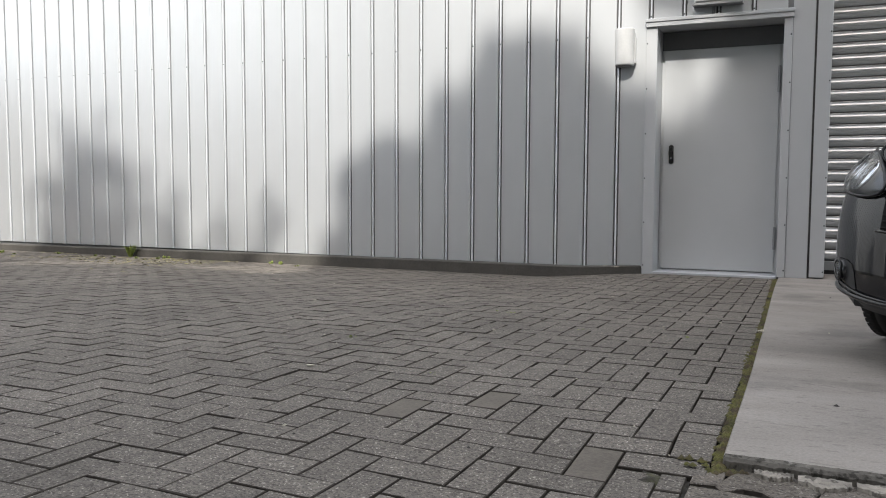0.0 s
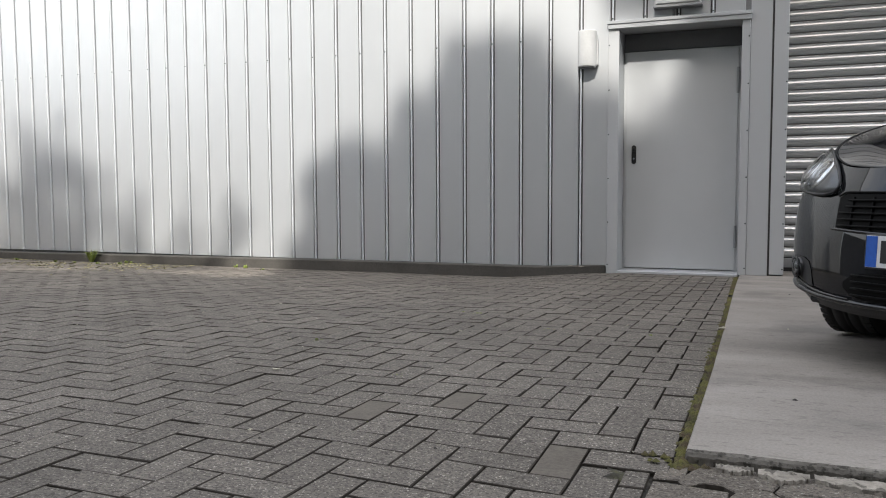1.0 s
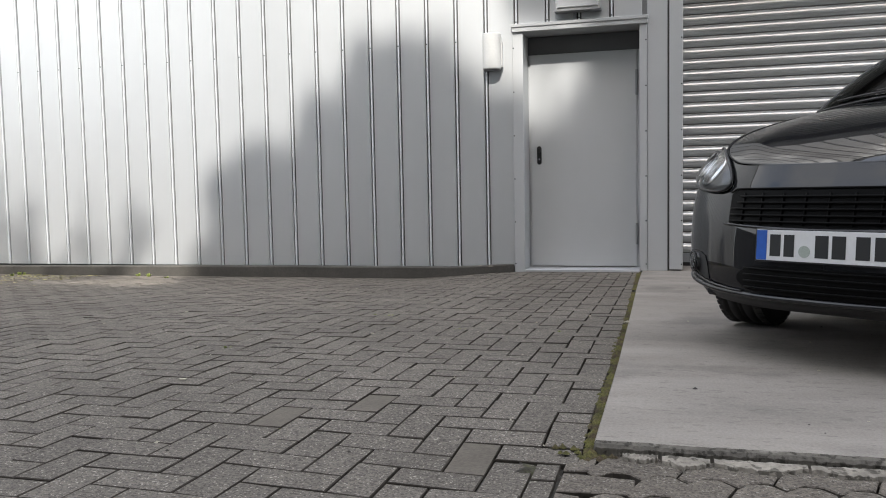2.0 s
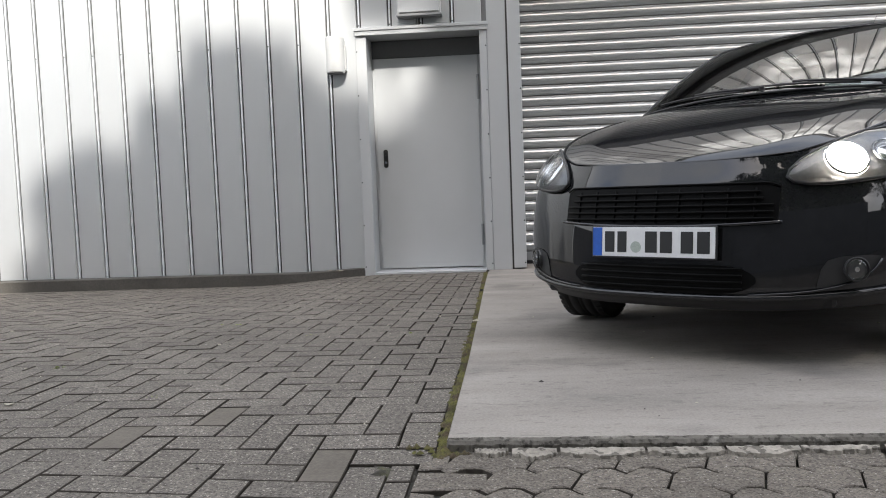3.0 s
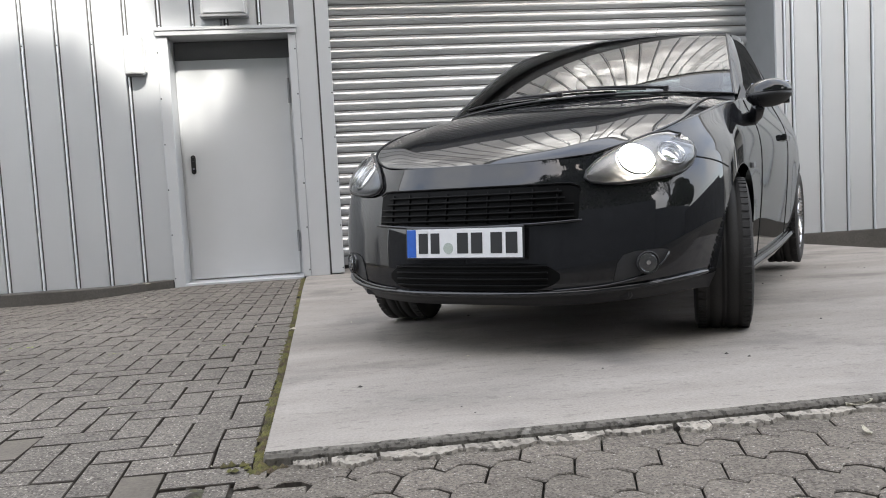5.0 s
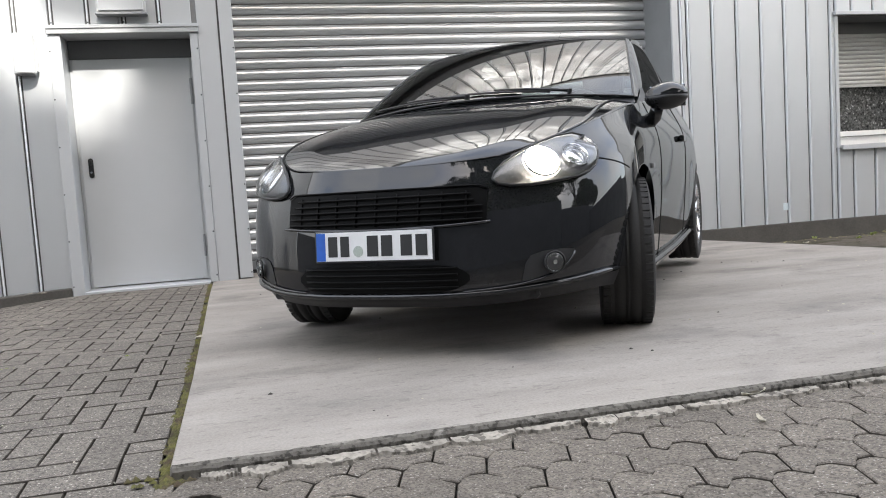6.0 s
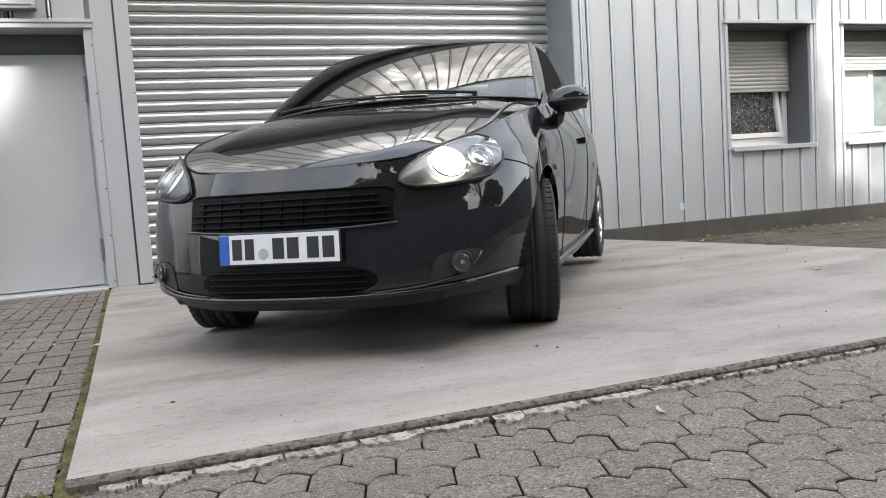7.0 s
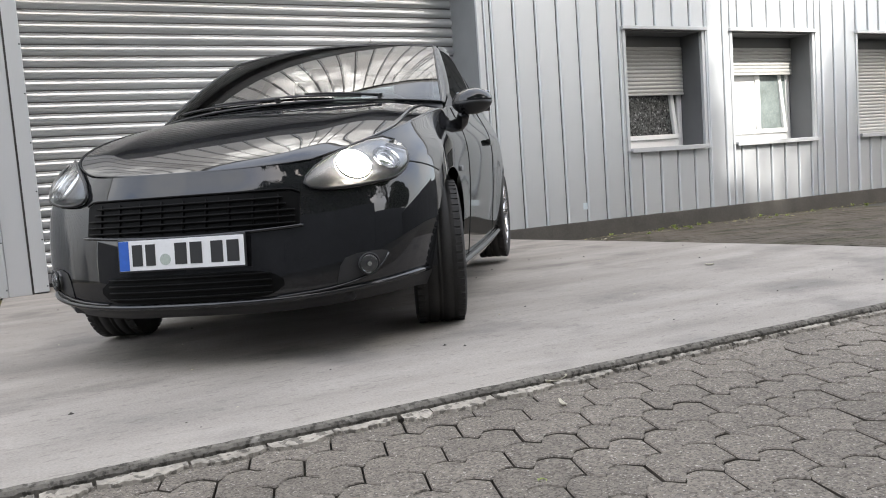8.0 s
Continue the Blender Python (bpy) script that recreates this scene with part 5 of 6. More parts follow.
# ---------------------------------------------------------------- trees behind, which shade the yard
def build_tree(name, x, y, trunk_h, centres, seed, leaves, label):
    rng = random.Random(seed)
    t = thing(name, label, "tree", "trees beyond the yard wall")
    base_z = slab_z(y)
    pts = [(x, y, base_z - 0.1), (x + 0.1, y, base_z + trunk_h * 0.4), (x - 0.1, y + 0.1, base_z + trunk_h)]
    v, f = tube(pts, lambda k: 0.26 - 0.10 * k, 10)
    limbs_v, limbs_f = list(v), list(f)
    for c, r, *thin in centres:
        o = len(limbs_v)
        top = Vector(pts[-1])
        mid = top.lerp(Vector(c), 0.5) + Vector((rng.uniform(-0.3, 0.3), rng.uniform(-0.3, 0.3), 0.3))
        v, f = tube([top - Vector((0, 0, 0.3)), mid, Vector(c)], lambda k: 0.11 - 0.08 * k, 6)
        limbs_v += v
        limbs_f += [tuple(i + o for i in q) for q in f]
    part("trunk", mesh_from("trunk", limbs_v, limbs_f, M_bark, smooth=True), parent=t)
    verts, faces = [], []
    for c, r, *thin in centres:
        n = int(leaves * r ** 2 * (thin[0] if thin else 1))
        for _ in range(n):
            while True:
                d = Vector((rng.uniform(-1, 1), rng.uniform(-1, 1), rng.uniform(-1, 1)))
                if 0.02 < d.length < 1:
                    break
            p = Vector(c) + Vector((d.x, d.y, d.z * 0.85)) * r
            s = rng.uniform(0.09, 0.20)
            a = Vector((rng.gauss(0, 1), rng.gauss(0, 1), rng.gauss(0, 1))).normalized()
            b = a.orthogonal().normalized()
            cdir = a.cross(b)
            o = len(verts)
            verts += [p - b * s, p + cdir * s * 0.55, p + b * s, p - cdir * s * 0.55]
            faces.append((o, o + 1, o + 2, o + 3))
    ob = part("crown", mesh_from("crown", verts, faces, M_leaf), parent=t)
    ob["kind"] = "stuff"



# unseen crown edge, its clumps placed for the shade wanted on the wall
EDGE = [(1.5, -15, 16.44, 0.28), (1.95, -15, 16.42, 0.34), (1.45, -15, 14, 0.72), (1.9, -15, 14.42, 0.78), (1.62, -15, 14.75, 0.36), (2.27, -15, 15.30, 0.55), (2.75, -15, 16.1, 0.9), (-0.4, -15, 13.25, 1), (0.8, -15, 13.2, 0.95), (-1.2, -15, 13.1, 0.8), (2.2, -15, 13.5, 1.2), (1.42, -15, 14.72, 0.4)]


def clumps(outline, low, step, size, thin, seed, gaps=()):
    """Leaf clumps that fill an unseen crown's upper edge, from low up to the outline, placed for the shade they cast;
    gaps stay open to the sky.
    """
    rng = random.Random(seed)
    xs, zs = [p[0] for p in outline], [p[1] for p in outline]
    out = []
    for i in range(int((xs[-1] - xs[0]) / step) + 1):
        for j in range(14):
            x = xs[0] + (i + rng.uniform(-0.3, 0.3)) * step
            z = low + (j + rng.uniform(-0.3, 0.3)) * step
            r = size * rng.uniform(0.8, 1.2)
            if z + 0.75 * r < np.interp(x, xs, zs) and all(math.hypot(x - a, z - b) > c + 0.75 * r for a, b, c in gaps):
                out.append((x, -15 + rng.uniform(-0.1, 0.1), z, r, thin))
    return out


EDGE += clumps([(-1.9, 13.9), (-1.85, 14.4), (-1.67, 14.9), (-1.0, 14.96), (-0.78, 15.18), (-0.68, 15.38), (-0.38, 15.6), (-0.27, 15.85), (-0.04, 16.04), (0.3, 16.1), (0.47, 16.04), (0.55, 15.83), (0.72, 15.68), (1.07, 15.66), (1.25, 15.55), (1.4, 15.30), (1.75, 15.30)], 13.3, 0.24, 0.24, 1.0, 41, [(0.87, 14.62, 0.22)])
# thin upper clumps are added to dim the wall the windscreen mirrors
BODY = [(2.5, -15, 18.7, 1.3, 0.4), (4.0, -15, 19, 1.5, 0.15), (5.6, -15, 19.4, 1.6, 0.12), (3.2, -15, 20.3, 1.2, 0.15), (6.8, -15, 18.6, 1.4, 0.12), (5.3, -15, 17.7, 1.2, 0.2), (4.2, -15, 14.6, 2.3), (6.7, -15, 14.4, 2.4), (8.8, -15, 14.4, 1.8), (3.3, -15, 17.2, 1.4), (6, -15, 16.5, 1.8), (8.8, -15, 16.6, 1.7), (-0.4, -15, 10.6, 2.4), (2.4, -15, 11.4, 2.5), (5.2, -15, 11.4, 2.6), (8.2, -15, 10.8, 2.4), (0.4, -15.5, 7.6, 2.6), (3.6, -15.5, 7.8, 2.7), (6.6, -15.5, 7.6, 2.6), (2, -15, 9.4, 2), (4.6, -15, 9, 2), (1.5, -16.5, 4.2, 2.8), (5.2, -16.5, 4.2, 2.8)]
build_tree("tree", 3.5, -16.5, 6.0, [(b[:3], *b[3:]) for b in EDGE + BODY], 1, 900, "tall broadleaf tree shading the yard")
# sparse unseen clumps, placed for soft shade low on the left wall
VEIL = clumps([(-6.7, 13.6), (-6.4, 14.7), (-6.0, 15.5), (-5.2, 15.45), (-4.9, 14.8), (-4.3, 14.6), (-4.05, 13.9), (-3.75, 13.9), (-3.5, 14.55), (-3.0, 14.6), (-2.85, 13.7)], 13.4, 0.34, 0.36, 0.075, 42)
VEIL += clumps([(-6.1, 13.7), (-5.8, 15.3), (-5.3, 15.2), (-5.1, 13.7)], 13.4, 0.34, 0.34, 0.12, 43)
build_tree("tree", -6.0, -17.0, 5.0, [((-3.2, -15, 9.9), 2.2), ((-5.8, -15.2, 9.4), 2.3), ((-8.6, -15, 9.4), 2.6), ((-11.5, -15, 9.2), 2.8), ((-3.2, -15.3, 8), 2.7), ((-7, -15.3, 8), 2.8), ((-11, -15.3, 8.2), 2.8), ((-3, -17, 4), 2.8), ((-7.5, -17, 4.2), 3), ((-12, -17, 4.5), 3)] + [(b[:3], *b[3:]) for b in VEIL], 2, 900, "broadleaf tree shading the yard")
# far right clumps are added to block bright sky mirrored in the panels
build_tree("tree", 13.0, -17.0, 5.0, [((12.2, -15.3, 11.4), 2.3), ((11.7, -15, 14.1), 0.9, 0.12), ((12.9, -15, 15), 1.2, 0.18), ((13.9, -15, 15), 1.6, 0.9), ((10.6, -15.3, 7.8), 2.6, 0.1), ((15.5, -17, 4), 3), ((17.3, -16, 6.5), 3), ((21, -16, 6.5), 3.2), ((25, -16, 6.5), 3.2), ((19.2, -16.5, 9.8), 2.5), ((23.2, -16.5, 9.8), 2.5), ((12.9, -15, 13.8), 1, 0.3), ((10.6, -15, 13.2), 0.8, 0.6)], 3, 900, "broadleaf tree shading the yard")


# ---------------------------------------------------------------- small things on the ground
def build_moss():
    rng = random.Random(12)
    verts, faces = [], []
    for k in range(2600):
        y = rng.uniform(-5.62, -0.1)
        w = 0.010 + 0.014 * abs(noise.noise((0, y * 2.0, 3)))
        if noise.noise((3, y * 1.3, 8)) < -0.30 and y > -4:
            continue
        x = (0.03 + 0.055 * smooth_step(-y, 0, 4.5)) - 0.018 + max(-0.024, min(0.018, rng.gauss(0.004, w * 0.7)))
        z = left_z(x, y) - 0.004
        if k % 80 == 0:
            x, y = rng.uniform(-0.02, 0.14), -5.56 - abs(rng.gauss(0, 0.04))
            z = front_z(x, y) - (0.004 if x > 0.05 else -0.006)
        s = rng.uniform(0.006, 0.013)
        o = len(verts)
        for a, h in ((0, 0.7), (math.tau / 5, 1.0), (2 * math.tau / 5, 0.6), (3 * math.tau / 5, 0.9), (4 * math.tau / 5, 0.8)):
            verts.append((x + s * math.cos(a), y + s * math.sin(a), z + 0.002))
        verts.append((x, y, z + s * rng.uniform(0.7, 1.3)))
        faces += [(o + i, o + (i + 1) % 5, o + 5) for i in range(5)]
    ob = part("moss", mesh_from("moss", verts, faces, M_moss, smooth=True))
    tagged(ob, "strip of green moss growing along the slab edge", "moss", kind="stuff")


build_moss()


def build_soil():
    """Dark soil that fills the corner between slab, bricks and wave stones."""
    xs, ys = np.linspace(-0.085, 0.16, 26), np.linspace(-5.82, -5.47, 36)
    verts = [(x, y, front_z(x, y) - 0.006 + 0.010 * noise.noise((x * 22, y * 22, 1)) + 0.006 * noise.noise((x * 70, y * 70, 5)) - 0.03 * smooth_step(x, 0.06, 0.16) - 0.03 * smooth_step(-y, 5.7, 5.82)) for x in xs for y in ys]
    ob = part("soil", mesh_from("soil", verts, grid_faces(len(xs), len(ys)), M_soil, smooth=True))
    tagged(ob, "dark soil with moss at the corner of the slab", "soil", kind="stuff")


build_soil()


def build_weed(x, y, z, size, blades, seed, label):
    rng = random.Random(seed)
    verts, faces = [], []
    for _ in range(blades):
        a = rng.uniform(0, math.tau)
        lean = rng.uniform(0.2, 1.1)
        h = size * rng.uniform(0.5, 1.0)
        d = Vector((math.cos(a), math.sin(a), 0))
        s = Vector((-d.y, d.x, 0)) * 0.006
        p0 = Vector((x, y, z - 0.01)) + d * rng.uniform(0, 0.02)
        p1 = p0 + d * h * 0.4 * lean + Vector((0, 0, h * 0.7))
        p2 = p0 + d * h * lean + Vector((0, 0, h * (1.0 - 0.35 * lean)))
        o = len(verts)
        verts += [p0 - s, p0 + s, p1 - s * 1.2, p1 + s * 1.2, p2]
        faces += [(o, o + 1, o + 3, o + 2), (o + 2, o + 3, o + 4)]
    ob = part("weed", mesh_from("weed", verts, faces, M_weed))
    tagged(ob, label, "weed", "weeds in the joints")


build_weed(-7.15, -0.17, left_z(-7.1, -0.2), 0.20, 46, 1, "small leafy weed growing at the foot of the wall")
build_weed(-6.62, -0.17, left_z(-6.6, -0.2), 0.06, 14, 2, "tiny weed growing in a paving joint")
build_weed(-5.1, -0.18, left_z(-5.1, -0.2), 0.05, 12, 3, "tiny weed growing in a paving joint")
build_weed(7.15, -0.12, right_z(7.1, -0.1), 0.06, 16, 4, "low weed growing at the foot of the plinth")
build_weed(7.45, -0.22, right_z(7.4, -0.2), 0.05, 12, 5, "low weed growing at the foot of the plinth")
weed_rng = random.Random(21)
for k in range(16):
    x, y = weed_rng.uniform(6.2, 10.4), -0.08 - abs(weed_rng.gauss(0, 0.25))
    build_weed(x, y, right_z(x, y), weed_rng.uniform(0.03, 0.06), 12, 60 + k, "low weed growing between dirty pavers")
for k in range(10):
    x, y = weed_rng.uniform(-9.0, -4.6), -0.15 - abs(weed_rng.gauss(0, 0.30))
    build_weed(x, y, left_z(x, y), weed_rng.uniform(0.03, 0.06), 12, 90 + k, "tiny weed growing in a paving joint")
build_weed(8.6, -0.12, right_z(8.6, -0.1), 0.06, 12, 6, "low weed growing at the foot of the plinth")


tuft_rng = random.Random(5)
for k in range(22):
    if k < 13:
        x, y = tuft_rng.uniform(-1.6, -0.15), tuft_rng.uniform(-5.6, -3.2)
    else:
        x, y = tuft_rng.uniform(0.4, 2.8), tuft_rng.uniform(-6.6, -5.75)
    build_weed(x, y, (left_z if x < 0 else front_z)(x, y) - 0.001, tuft_rng.uniform(0.010, 0.020), 10, 30 + k, "tiny green tuft growing in a paving joint")


def build_leaf(x, y, z, length, turn, mat, name, label, broad=0.28):
    """A curled dry leaf or twig piece."""
    rows = []
    for i in range(7):
        t = i / 6
        w = length * broad * math.sin(math.pi * min(1, t * 0.92 + 0.06)) + 0.001
        rows.append([(length * (t - 0.5), w * s, length * (0.10 * (2 * t - 1) ** 2 + 0.10 * abs(s)) + 0.002) for s in (-1, 0, 1)])
    me = mesh_from(name, [p for r in rows for p in r], grid_faces(7, 3), mat, smooth=True)
    ob = part(name, me, at=pose(x, y, z, 0, 0, turn))
    m = ob.modifiers.new("thickness", "SOLIDIFY")
    m.thickness = 0.0012
    tagged(ob, label, "leaf", "loose bits on the ground")


build_leaf(0.065, -3.60, slab_z(-3.6) + 0.001, 0.05, 70, M_dry, "dry_leaf", "pale dry leaf on the mossy slab edge")
build_leaf(-1.36, -5.10, left_z(-1.3, -5.1) + 0.001, 0.028, 20, M_dry, "dry_leaf", "small pale leaf on the grey pavers")
build_leaf(3.72, -4.10, slab_z(-4.1) + 0.001, 0.05, 120, M_dry, "dry_leaf", "pale curled leaf on the concrete slab")
build_leaf(0.62, -3.35, slab_z(-3.35) + 0.001, 0.05, 5, M_dry, "dry_leaf", "pale flat leaf on the concrete slab")
build_leaf(1.50, -5.78, front_z(1.5, -5.78) + 0.002, 0.055, 75, M_dry, "wood_chip", "pale splinter of wood on the wavy pavers", 0.10)
build_leaf(1.62, -5.58, front_z(1.6, -5.58) + 0.004, 0.085, 10, M_dry, "wood_chip", "pale splinter of wood by the slab edge", 0.08)
build_leaf(5.6, -0.75, right_z(5.6, -0.75) + 0.004, 0.08, 10, M_dry, "dry_leaf", "pale leaf beside the slab")


def build_crumbs():
    rng = random.Random(77)
    verts, faces = [], []
    for k in range(150):
        if k < 70:
            x, y = rng.uniform(0.3, 4.6), rng.uniform(-5.4, -0.3)
            z = slab_z(y)
        elif k < 120:
            x, y = rng.uniform(-6, -0.2), rng.uniform(-6, -0.4)
            z = left_z(x, y)
        else:
            x, y = rng.uniform(5, 9), rng.uniform(-2.5, -0.2)
            z = right_z(x, y)
        s = rng.uniform(0.003, 0.010)
        o = len(verts)
        verts += [(x - s, y, z), (x, y - s * 0.7, z), (x + s, y, z), (x, y + s * 0.7, z), (x, y, z + s * 0.7)]
        faces += [(o, o + 1, o + 4), (o + 1, o + 2, o + 4), (o + 2, o + 3, o + 4), (o + 3, o, o + 4)]
    ob = part("crumbs", mesh_from("crumbs", verts, faces, M_bits))
    tagged(ob, "scattered dark crumbs and seeds on the ground", "debris", kind="stuff")
    verts, faces = [], []
    for k in range(170):
        if k < 130:
            x, y = rng.uniform(-5, 0.05), -0.5 - 5.3 * rng.random()
            z = left_z(x, y) - 0.002
        else:
            x, y = rng.uniform(0.3, 4.5), rng.uniform(-5.3, -0.3)
            z = slab_z(y)
        s, a = rng.uniform(0.004, 0.012), rng.uniform(0, math.tau)
        c, d = math.cos(a) * s, math.sin(a) * s
        o = len(verts)
        verts += [(x - c, y - d, z), (x + d * 0.4, y - c * 0.4, z), (x + c, y + d, z), (x - d * 0.4, y + c * 0.4, z), (x, y, z + s * 0.5)]
        faces += [(o, o + 1, o + 4), (o + 1, o + 2, o + 4), (o + 2, o + 3, o + 4), (o + 3, o, o + 4)]
    ob = part("chaff", mesh_from("chaff", verts, faces, M_dry))
    tagged(ob, "pale chaff and bits of stem scattered on the pavers", "debris", kind="stuff")


build_crumbs()


def build_mortar():
    """Broken pale mortar along the front edge of the slab."""
    rng = random.Random(31)
    x = 0.15
    verts, faces = [], []
    while x < 4.6:
        w = rng.uniform(0.08, 0.22)
        d = rng.uniform(0.025, 0.075) * (1 - 0.7 * smooth_step(x, 1.1, 1.9))
        n = 18
        o = len(verts)
        for i in range(n + 1):
            t = i / n
            xx = x + w * t
            y1 = SLAB_Y0 - 0.012
            y0 = SLAB_Y0 - 0.016 - d * (0.35 + 0.65 * math.sin(math.pi * min(0.97, max(0.03, t)))) + rng.uniform(-0.007, 0.007)
            zt = front_z(xx, y0) + 0.008 + rng.uniform(-0.0015, 0.0015)
            verts += [(xx, y1, zt + 0.004), (xx, y0 + 0.006, zt), (xx, y0, zt - 0.02)]
        faces += [tuple(o + k for k in f) for f in grid_faces(n + 1, 3)]
        x += w + rng.uniform(0.002, 0.012)
    ob = part("mortar_strip", mesh_from("mortar_strip", verts, faces, M_mortar))
    tagged(ob, "broken pale mortar along the front of the slab", "mortar", kind="stuff")


build_mortar()


def build_litter():
    """Dry bits of leaf and moss blown against the walls."""
    rng = random.Random(8)
    verts, faces = [], []
    for k in range(3050):
        if k < 2800:
            x, y = -4.8 - 6.2 * rng.random() ** 0.8, -0.14 - abs(rng.gauss(0, 0.65))
            if noise.noise((x * 0.9, y * 1.6, 4)) < -0.05 * (1 - k % 3):
                continue
            z = left_z(x, y)
        else:
            x, y = rng.uniform(5.2, 11), -0.06 - abs(rng.gauss(0, 0.30))
            z = right_z(x, y)
        s, a = rng.uniform(0.006, 0.028), rng.uniform(0, math.tau)
        c, d = math.cos(a) * s, math.sin(a) * s
        o = len(verts)
        h = rng.uniform(0.001, 0.010)
        verts += [(x - c, y - d, z + 0.001), (x + d * 0.5, y - c * 0.5, z + h), (x + c, y + d, z + 0.002), (x - d * 0.5, y + c * 0.5, z + h * 0.5)]
        faces.append((o, o + 1, o + 2, o + 3))
    ob = part("leaf_litter", mesh_from("leaf_litter", verts, faces, M_litter))
    tagged(ob, "dry yellowish leaf litter along the foot of the wall", "leaf litter", kind="stuff")


build_litter()


# ---------------------------------------------------------------- pavers, last
def paver_mesh(name, outline, depth, bevel, mat):
    n = len(outline)
    cx, cy = sum(p[0] for p in outline) / n, sum(p[1] for p in outline) / n
    verts = []
    for (x, y), z, k in [(p, 0.0, bevel) for p in outline] + [(p, -bevel, 0) for p in outline] + [(p, -depth, 0) for p in outline]:
        d = math.hypot(x - cx, y - cy)
        f = (d - k * 1.3) / d
        verts.append((cx + (x - cx) * f, cy + (y - cy) * f, z))
    faces = [tuple(range(n))] + [(i, i + n, (i + 1) % n + n, (i + 1) % n) for i in range(n)] + [(i + n, i + 2 * n, (i + 1) % n + 2 * n, (i + 1) % n + n) for i in range(n)]
    return verts, faces


SMOOTH_PAVERS = ((-0.837, -5.48), (-0.62, -5.28), (-0.20, -5.665), (-0.046, -5.615), (-1.646, -4.26))


def lay(name, label, rest_name, spots, shapes, z_at, mat, mat_far, near, kind_label):
    """Lays pavers: those in the near stretch singly, the others joined."""
    field = thing(name, label, "pavement", kind="structure")
    rng = random.Random(9)
    rim = len(shapes[0][0]) // 3 if kind_label == "wave_paver" else 0
    tone = [0] * (1 + rim) + [1] * (len(shapes[0][1]) - 1 - rim)
    meshes = [mesh_from(kind_label, s[0], s[1], [mat, M_side], face_mats=tone) for s in shapes[:1]]
    smooth_mesh = mesh_from(kind_label, shapes[0][0], shapes[0][1], [M_smooth, M_side], face_mats=tone)
    verts, faces, tones, single = [], [], [], 0
    for x, y, turn, k in spots:
        z = z_at(x, y) + rng.uniform(-0.0020, 0.0010)
        tx, ty = rng.gauss(0, 0.4), rng.gauss(0, 0.4)
        slope = math.degrees(math.atan2(z_at(x, y + 0.1) - z_at(x, y - 0.1), 0.2))
        lean = -math.degrees(math.atan2(z_at(x + 0.1, y) - z_at(x - 0.1, y), 0.2)) if x < -0.15 else 0
        m = pose(x, y, z, slope + tx, lean + ty, rng.gauss(0, 0.5)) @ pose(0, 0, 0, 0, 0, turn)
        if k == 0 and near(x, y) and single < 300:
            single += 1
            plain = kind_label == "paver" and any(math.hypot(x - a, y - b) < 0.055 for a, b in SMOOTH_PAVERS)
            part(kind_label, smooth_mesh if plain else meshes[k], parent=field, at=m)
        else:
            o = len(verts)
            verts += [m @ Vector(v) for v in shapes[k][0]]
            faces += [tuple(i + o for i in f) for f in shapes[k][1]]
            edge = len(shapes[k][0]) // 3 if rim else 0
            tones += [0] * (1 + edge) + [1] * (len(shapes[k][1]) - 1 - edge)
    rest = part(rest_name, mesh_from(rest_name, verts, faces, [mat_far, M_side], face_mats=tones), parent=field)
    rest["kind"] = "stuff"


def edge_x(y):
    """Where the pavers stop along the slab."""
    return (0.000 + 0.055 * smooth_step(-y, 0, 4.5)) if y > -5.70 else 0.015


def brick_spots():
    """Herringbone; stones that meet an edge are cut to fit, as (x, y, half length in x, half length in y)."""
    w = 0.1015
    whole, cut = [], []
    for i in range(-95, 3):
        for j in range(-88, 3):
            d = (i + j + 1) % 4
            if d == 0:
                cx, cy, turn = (i + 1) * w, (j + 0.5) * w, 0
            elif d == 2:
                cx, cy, turn = (i + 0.5) * w, (j + 1) * w, 90
            else:
                continue
            cx -= 0.0455
            cy += 0.019
            hx, hy = (w, w / 2) if turn == 0 else (w / 2, w)
            ex, ey = edge_x(cy), (-0.112 if cx < -1.15 else -0.03)
            x0, x1, y0, y1 = cx - hx, min(cx + hx, ex), cy - hy, min(cy + hy, ey)
            if x1 - x0 < 0.03 or y1 - y0 < 0.03:
                continue
            if x1 < cx + hx - 0.001 or y1 < cy + hy - 0.001:
                cut.append(((x0 + x1) / 2, (y0 + y1) / 2, (x1 - x0) / 2 - 0.0026, (y1 - y0) / 2 - 0.0026))
            else:
                whole.append((cx, cy, turn, 0))
    return whole, cut


hw, hl = 0.0483, 0.0990
brick = paver_mesh("paver", [(-hl, -hw), (hl, -hw), (hl, hw), (-hl, hw)], 0.06, 0.0023, None)
whole, cut = brick_spots()
shapes = [brick]
for x, y, hx, hy in cut:
    shapes.append(paver_mesh("paver", [(-hx, -hy), (hx, -hy), (hx, hy), (-hx, hy)], 0.06, 0.0023, None))
    whole.append((x, y, 0, len(shapes) - 1))
lay("pavement_left", "grey rectangular concrete pavers laid in herringbone", "pavers_rest", whole, shapes, left_z, M_brick, M_brick_far,
    lambda x, y: -2.3 < x < 0.1 and -6.3 < y < -4.0, "paver")


WAVE_L, WAVE_P = 0.201, 0.129


def wave_height(x):
    """The wavy row line: two humps to a stone, with straight flanks and rounded tops."""
    t = (x / (WAVE_L / 2)) % 1.0
    flank = 1 - abs(2 * t - 1)
    return 0.037 * (smooth_step(flank, -0.05, 0.70) - 0.5)


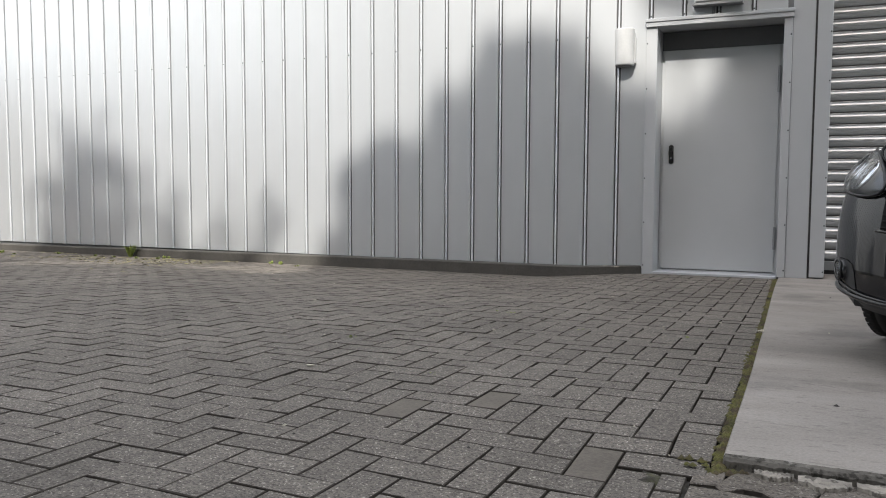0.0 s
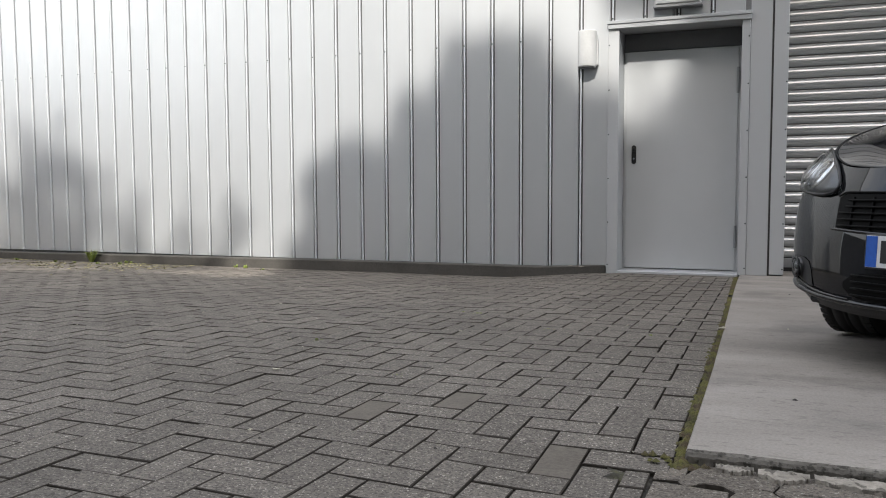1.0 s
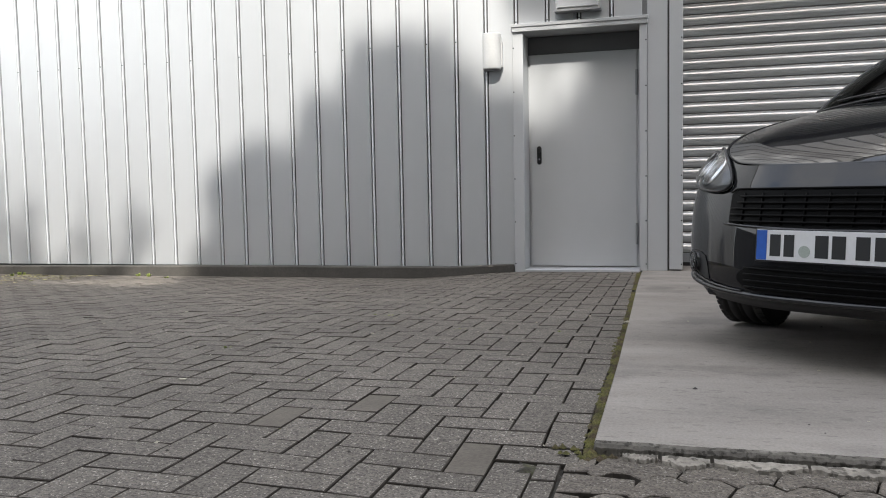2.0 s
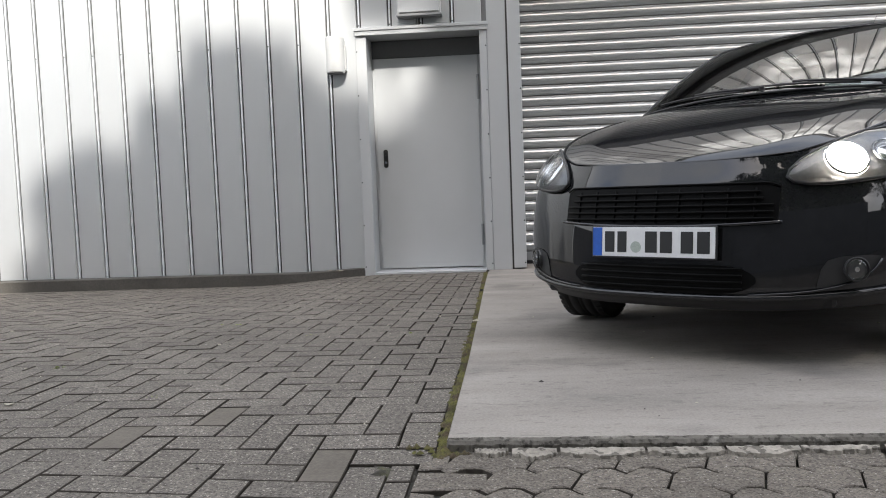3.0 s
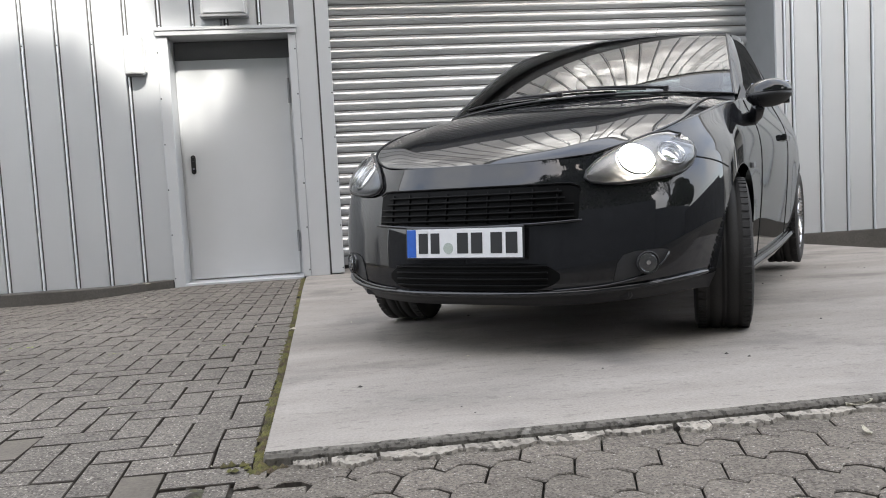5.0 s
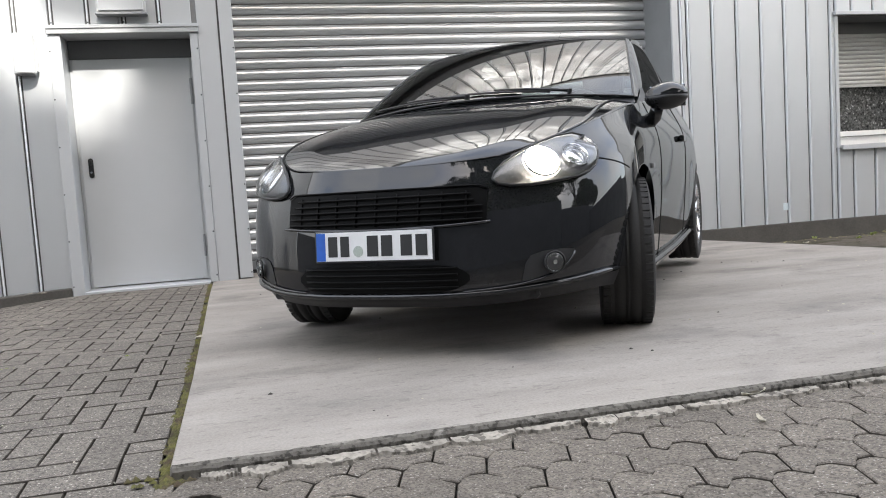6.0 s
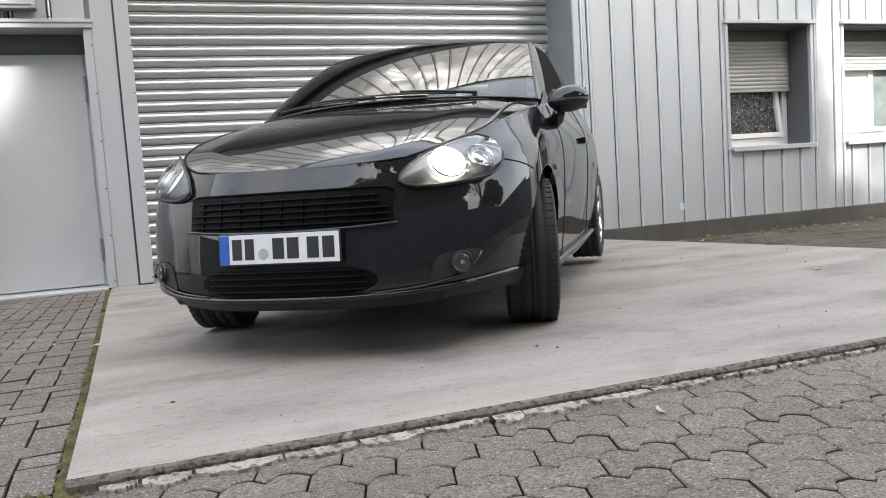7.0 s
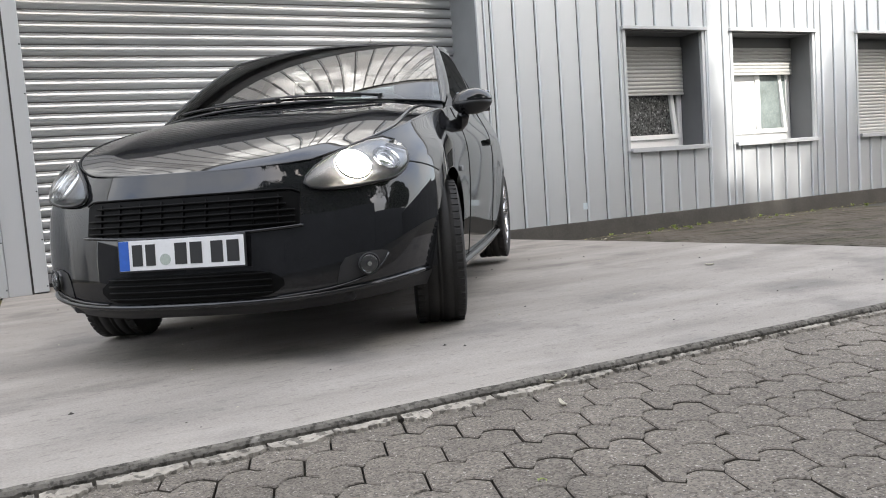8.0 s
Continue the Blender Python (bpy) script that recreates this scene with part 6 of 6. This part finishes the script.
def wave_outline():
    """One stone: its upper and lower edge follow the row line, its ends lean."""
    half, gap = WAVE_L / 2, 0.0027
    xs = [-half + WAVE_L * k / 16 for k in range(17)]
    top = [(x + (gap if k == 0 else -gap if k == 16 else 0), wave_height(x + half) + WAVE_P / 2 - gap) for k, x in enumerate(xs)]
    low = [(x - 0.028 + (gap if k == 0 else -gap if k == 16 else 0), wave_height(x + half - 0.028) - WAVE_P / 2 + gap) for k, x in enumerate(xs)]
    return low + top[::-1]


def wave_spots():
    spots = []
    for j in range(-42, 15):
        y = -5.650 - j * WAVE_P
        first = 0.301 - 0.007 * j + WAVE_L * 0.5 * (1 + j % 2)
        for i in range(-3, 46):
            x = first + i * WAVE_L
            if j >= 0:
                if 0.13 < x < 8.5:
                    spots.append((x, y, 0, 0))
            elif SLAB_X1 + 0.14 < x < 10.6 and y < -0.10:
                spots.append((x, y, 0, 1))
    return spots


def end_stones():
    """Small cut stones that fill the left ends of the rows."""
    first = {}
    for x, y, turn, k in spots:
        if k == 0:
            first[y] = min(x, first.get(y, 99))
    out = []
    for y, x in first.items():
        w = x - WAVE_L / 2 - 0.010 - 0.024
        if w > 0.03:
            hx, hy = w / 2, WAVE_P / 2 - 0.006
            wave_shapes.append(paver_mesh("paver", [(-hx, -hy), (hx, -hy * 0.8), (hx, hy * 0.8), (-hx, hy)], 0.06, 0.0023, None))
            out.append((0.024 + hx, y, 0, len(wave_shapes) - 1))
    return out


wave = paver_mesh("wave_paver", wave_outline(), 0.06, 0.003, None)
spots = wave_spots()
wave_shapes = [wave]
lay("pavement_front", "grey wave-edged interlocking concrete pavers", "pavers_rest", [s for s in spots if s[3] == 0] + end_stones(), wave_shapes, front_z, M_hex, M_hex_far,
    lambda x, y: 0.0 < x < 2.9 and y > -7.2, "wave_paver")
lay("pavement_right", "weathered wave-edged pavers beside the slab", "pavers_rest", [(x, y, t, 0) for x, y, t, k in spots if k == 1], [wave], right_z, M_dirty, M_dirty_far,
    lambda x, y: 4.9 < x < 7.5 and y > -2.2, "wave_paver")
